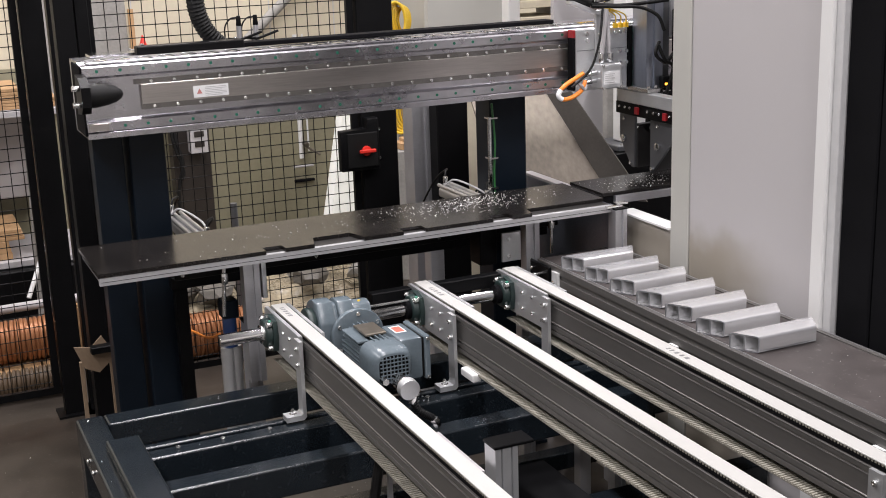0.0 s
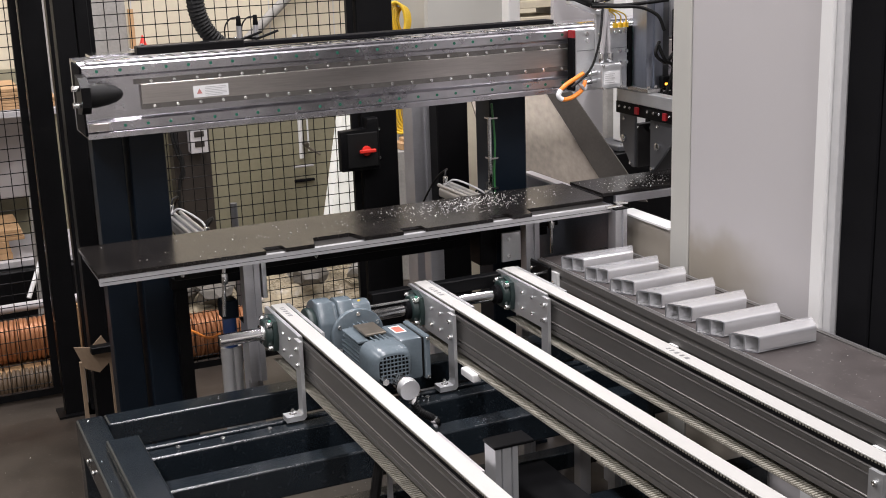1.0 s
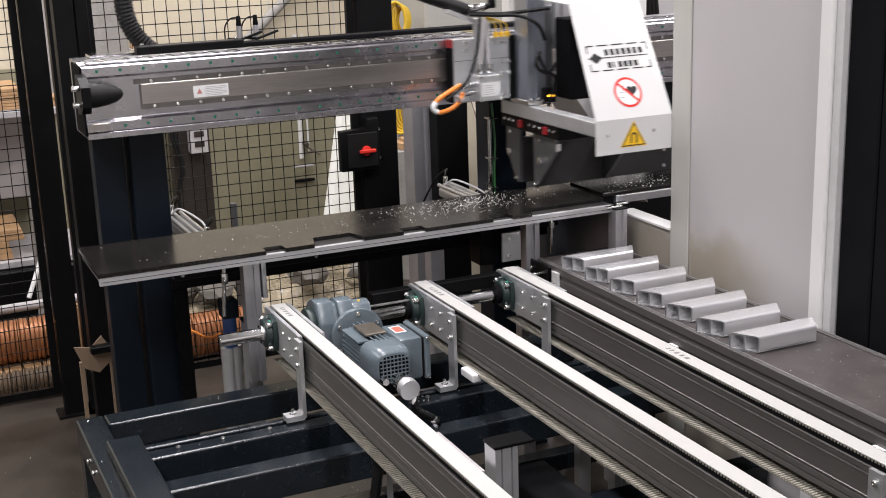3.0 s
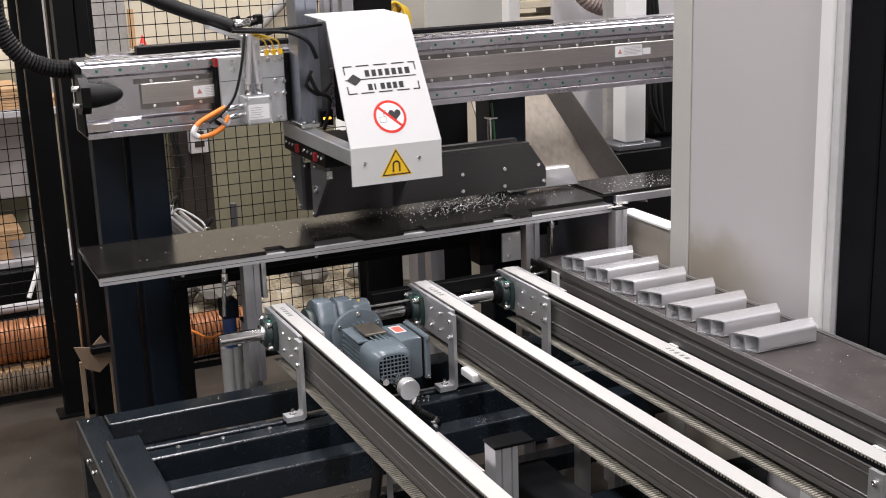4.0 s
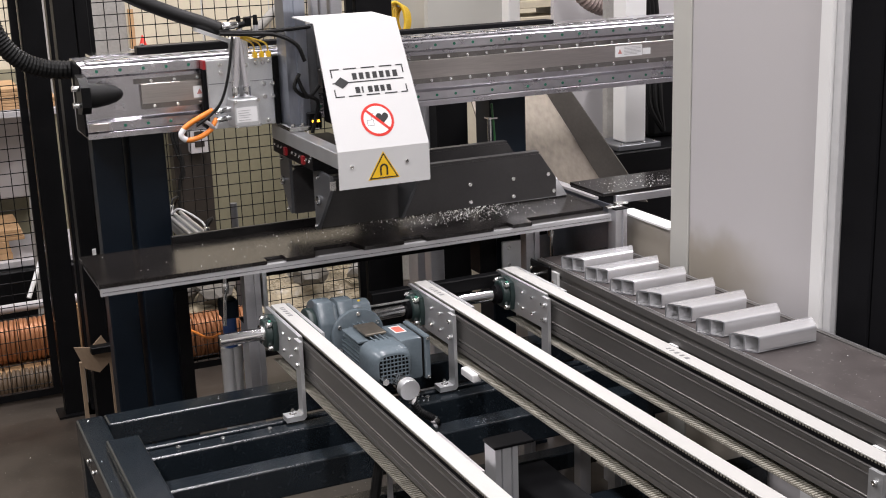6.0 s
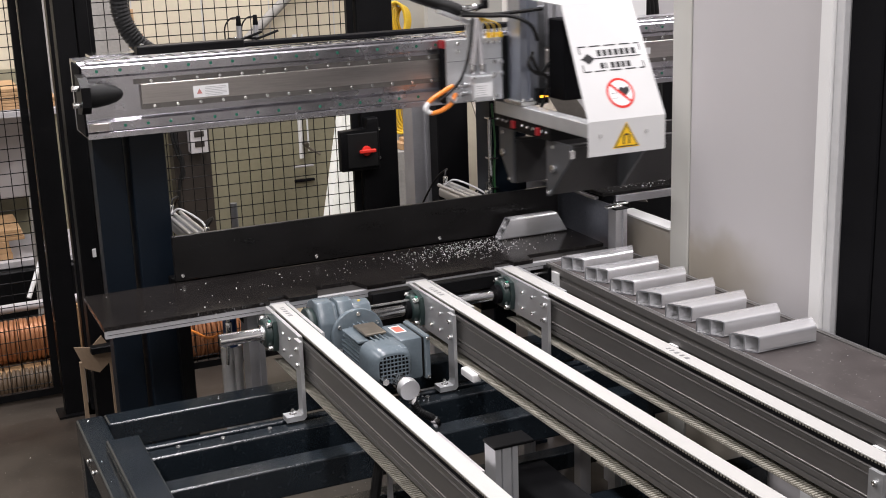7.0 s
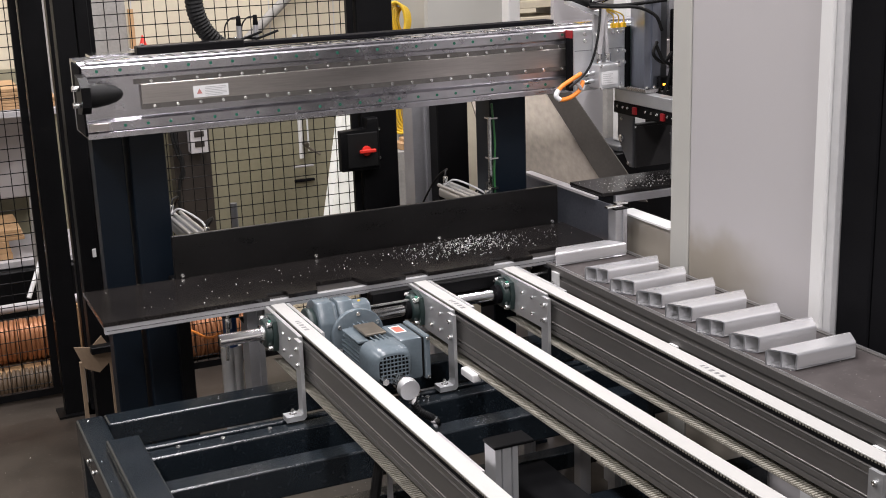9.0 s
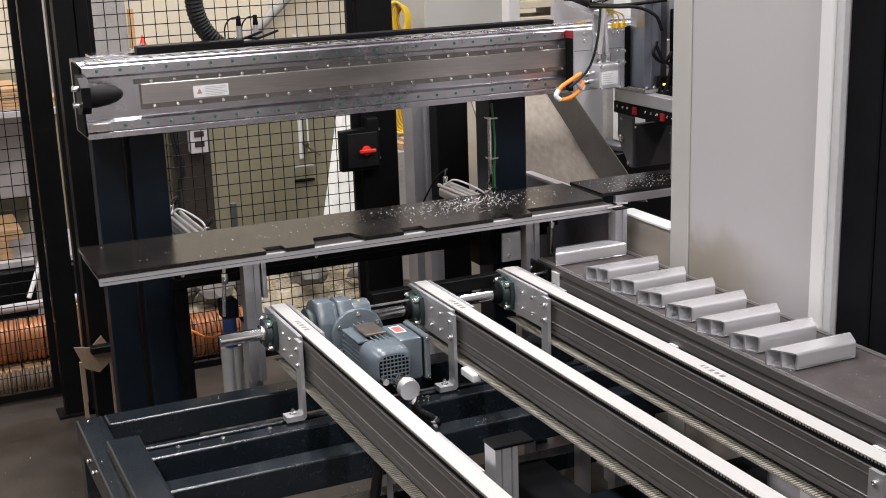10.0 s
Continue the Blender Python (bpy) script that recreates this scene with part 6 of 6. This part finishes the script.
box(bm, 0.889, 0.941, 3.672, 3.728, 0.800, 0.858, 0.004)
part("guide_body", bm, COLUMN_PAINT, c, "dark blue guide body")
tb2 = thing("table_beam", "black cross beam carrying the pusher behind the table", "beam", (1.4, 3.9, 0.75))
bm = B()
box(bm, 0.79, 2.18, 3.92, 3.965, 0.846, 0.8855, 0.002)
part("beam_body", bm, BLACK, tb2)
for xx in (0.80, 2.08):
    bm = B()
    box(bm, xx, xx + 0.04, 3.922, 3.962, 0.0, 0.8455)
    part("leg", bm, BLACK, tb2)
c = thing("machine_upright", "aluminium upright under the table", "upright", (1.95, 4.4, 0), "machine uprights")
bm = B()
box(bm, 1.90, 1.96, 4.36, 4.42, 0, 0.80, 0.003)
part("profile", bm, ALU, c)
# scrap and pallet on the floor behind the fence
c = thing("scrap_heap", "grey heap of crumpled film and scrap on the floor", "scrap", (1.7, 6.3, 0))
random.seed(21)
for k in range(9):
    bm = B()
    r = bmesh.ops.create_icosphere(bm, subdivisions=2, radius=random.uniform(0.06, 0.13))
    o = Vector((random.uniform(1.25, 2.35), random.uniform(6.05, 6.7), random.uniform(0.02, 0.16)))
    for v in r["verts"]:
        v.co = v.co * random.uniform(0.6, 1.05)
        v.co.z *= 0.6
        v.co += o
    part("scrap_piece", bm, random.choice((SCRAP, SCRAP, SCRAP, CARDBOARD, CONCRETE_BLOCK)), c)
bm = B()
nx, ny = 56, 40
grid = []
for j in range(ny + 1):
    row = []
    for i in range(nx + 1):
        p = Vector((1.05 + 1.45 * i / nx, 6.0 + 1.2 * j / ny, 0.0))
        h = 0.5 + noise.noise(p * 5.0) * 0.6 + noise.noise(p * 14.0) * 0.35
        edge = min(i, nx - i, j, ny - j) / 6
        row.append(bm.verts.new((p.x + 0.02 * noise.noise(p * 9), p.y, 0.006 + max(0.0, h) * 0.07 * min(1.0, edge))))
    grid.append(row)
for j in range(ny):
    for i in range(nx):
        bm.faces.new((grid[j][i], grid[j][i + 1], grid[j + 1][i + 1], grid[j + 1][i]))
part("crumpled_film", bm, FLOOR_FILM, c, "crumpled dusty film spread on the floor")
fl = bpy.data.objects["floor"]
scatter("chip_litter", [(0.3, 3.9, 0.25, 0.5, 160), (1.0, 3.2, 0.5, 0.5, 200)], 0.0, fl, 51)
scatter("chip_litter", [(0.7, 3.37, 0.25, 0.02, 12), (0.42, 3.2, 0.02, 0.15, 9), (1.4, 3.08, 0.2, 0.015, 20)], 0.665, fr, 52)
# dark cable boxes and posts in the frame
c = thing("cable_box", "flat black cable box lying in the frame", "box", (1.5, 2.6, 0))
bm = B()
box(bm, 1.30, 1.62, 1.6, 2.95, 0.36, 0.46, 0.004)
part("box_body", bm, BLACK, c)
for yy in (1.7, 2.8):
    bm = B()
    box(bm, 1.42, 1.48, yy, yy + 0.05, 0, 0.359)
    part("leg", bm, BLACK, c)
scatter("chip_litter", [(1.45, 2.4, 0.08, 0.2, 60)], 0.46, c, 31)
c = thing("profile_block", "broad grooved aluminium profile standing in the frame with black cap", "post", (1.30, 2.6, 0))
bm = B()
o = [(1.290, 2.60), (1.306, 2.60), (1.306, 2.610), (1.311, 2.610), (1.311, 2.60), (1.334, 2.60), (1.334, 2.610), (1.339, 2.610), (1.339, 2.60), (1.354, 2.60), (1.354, 2.66), (1.290, 2.66)]
prism(bm, o, "z", 0.461, 0.695)
part("profile", bm, ALU_PLATE, c)
bm = B()
box(bm, 1.287, 1.400, 2.598, 2.665, 0.6955, 0.705, 0.002)
part("cap", bm, BLACK, c)
bm = B()
box(bm, 1.275, 1.36, 2.59, 2.69, 0.0, 0.4605, 0.002)
part("foot", bm, BLACK, c)
c = thing("motor_shelf", "pale sheet shelf with chips inside the frame", "shelf", (1.2, 2.75, 0.4))
bm = B()
box(bm, 1.10, 1.27, 2.62, 2.90, 0.63, 0.638, 0.001)
part("sheet", bm, PANEL, c)
for xx in (1.11, 1.25):
    bm = B()
    box(bm, xx, xx + 0.012, 2.885, 2.899, 0.0, 0.629)
    part("strut", bm, ALU, c)
scatter("chip_litter", [(1.19, 2.75, 0.05, 0.06, 60)], 0.638, c, 41)
c = thing("inner_beam", "blue-black steel cross beam in the frame", "beam", (1.5, 2.3, 0.4))
bm = B()
box(bm, 0.90, 2.25, 2.72, 2.80, 0.30, 0.40, 0.004)
part("beam_body", bm, STEEL_PAINT, c)
for xx in (0.91, 2.17):
    bm = B()
    box(bm, xx, xx + 0.06, 2.73, 2.79, 0.0, 0.299)
    part("leg", bm, STEEL_PAINT, c)
c = thing("loose_cable", "thick black cable hanging under the conveyor", "cable", (0.95, 2.6, 0))
bm = B()
tube(bm, [(1.02, 2.7, 0.70), (0.98, 2.68, 0.55), (0.90, 2.62, 0.40), (0.86, 2.6, 0.25), (0.85, 2.55, 0.05), (0.84, 2.4, 0.013)], 0.013, 10)
part("cable", bm, RUBBER, c, smooth=True)


def motions():
    def slide(ob, rows):
        p = ob.location.copy()
        walk(ob, [(t, Matrix.Translation(p + Vector(d))) for t, d in rows])

    # carriage along the beam
    run = [(0.0, 1.314), (2.0, 1.314), (2.25, 1.295), (2.5, 1.205), (2.7, 1.087), (3.25, 0.585), (3.8, 0.1245), (4.0, 0.048), (4.3, 0.005), (4.5, 0.0), (5.9, 0.0), (6.2, 0.09), (6.5, 0.35), (6.8, 0.644), (7.0, 0.817), (7.2, 0.997), (7.5, 1.194), (7.7, 1.265), (8.0, 1.303), (8.3, 1.305), (10.0, 1.305)]

    def dip(t):
        return -0.007 if 4.9 <= t <= 6.0 else 0.0
    rows = sorted(run + [(4.7, 0.0), (4.9, 0.0)])
    slide(head, [(t, (d, 0, dip(t))) for t, d in rows])
    slide(lead, [(t, (d, 0, dip(t))) for t, d in rows])
    slide(loop, [(t, (d * 0.478, 0, 0)) for t, d in run])
    slide(jaw_front, [(0, (0, 0, 0)), (5.0, (0, 0, 0)), (5.25, (0, -0.045, 0)), (5.5, (0, -0.108, 0)), (5.7, (0, -0.133, 0)), (10, (0, -0.133, 0))])
    down = [(0, 0), (5.75, 0), (6.0, -0.03), (6.5, -0.13), (6.75, -0.156), (8.85, -0.156), (9.0, -0.143), (9.5, -0.057), (9.8, -0.012), (10, 0)]
    slide(lift, [(t, (0, 0, d)) for t, d in down])
    slide(push, [(t, (0, d, 0)) for t, d in ((0, 0), (6.95, 0), (7.1, -0.02), (7.2, -0.066), (7.35, -0.18), (7.5, -0.252), (7.6, -0.259), (7.97, -0.259), (8.1, -0.225), (8.3, -0.145), (8.5, -0.05), (8.65, -0.005), (8.75, 0), (10, 0))])
    feed = [(0, 0), (7.85, 0), (8.0, -0.010), (8.5, -0.103), (8.75, -0.138), (8.9, -0.1455), (10, -0.1455)]
    for p in QUEUE + PRINTS:
        slide(p, [(t, (0, d, 0)) for t, d in feed])
    # the piece in the gripper: carried, set down, lowered, pushed out, tipped over backwards
    rows = [(t, pose(1.893 + d, 3.782, 1.064, 90)) for t, d in run if t <= 4.5]
    rows += [(4.7, pose(1.893, 3.782, 1.064, 90)), (4.9, pose(1.893, 3.782, 1.057, 90))]
    rows += [(t, pose(1.893, 3.782, 1.057 + d, 90)) for t, d in down if 5.7 < t < 7.0]
    rows += [(7.12, pose(1.893, 3.782, 0.901, 90)), (7.2, pose(1.895, 3.752, 0.901, 90)), (7.35, pose(1.903, 3.638, 0.901, 90)), (7.5, pose(1.910, 3.566, 0.899, 91)), (7.6, pose(1.915, 3.558, 0.890, 94)), (7.9, pose(1.922, 3.557, 0.882, 90)), (8.0, pose(1.922, 3.547, 0.881, 90)), (8.1, pose(1.924, 3.540, 0.881, 84)), (8.2, pose(1.926, 3.525, 0.881, 62)), (8.3, pose(1.926, 3.495, 0.881, 3)), (8.4, pose(1.926, 3.475, 0.881, 0)), (8.5, pose(1.926, 3.454, 0.881, 0)), (8.75, pose(1.927, 3.419, 0.881, 0)), (8.9, pose(1.927, 3.4115, 0.881, 0)), (10, pose(1.927, 3.4115, 0.881, 0))]
    walk(CARRIED, rows)


motions()
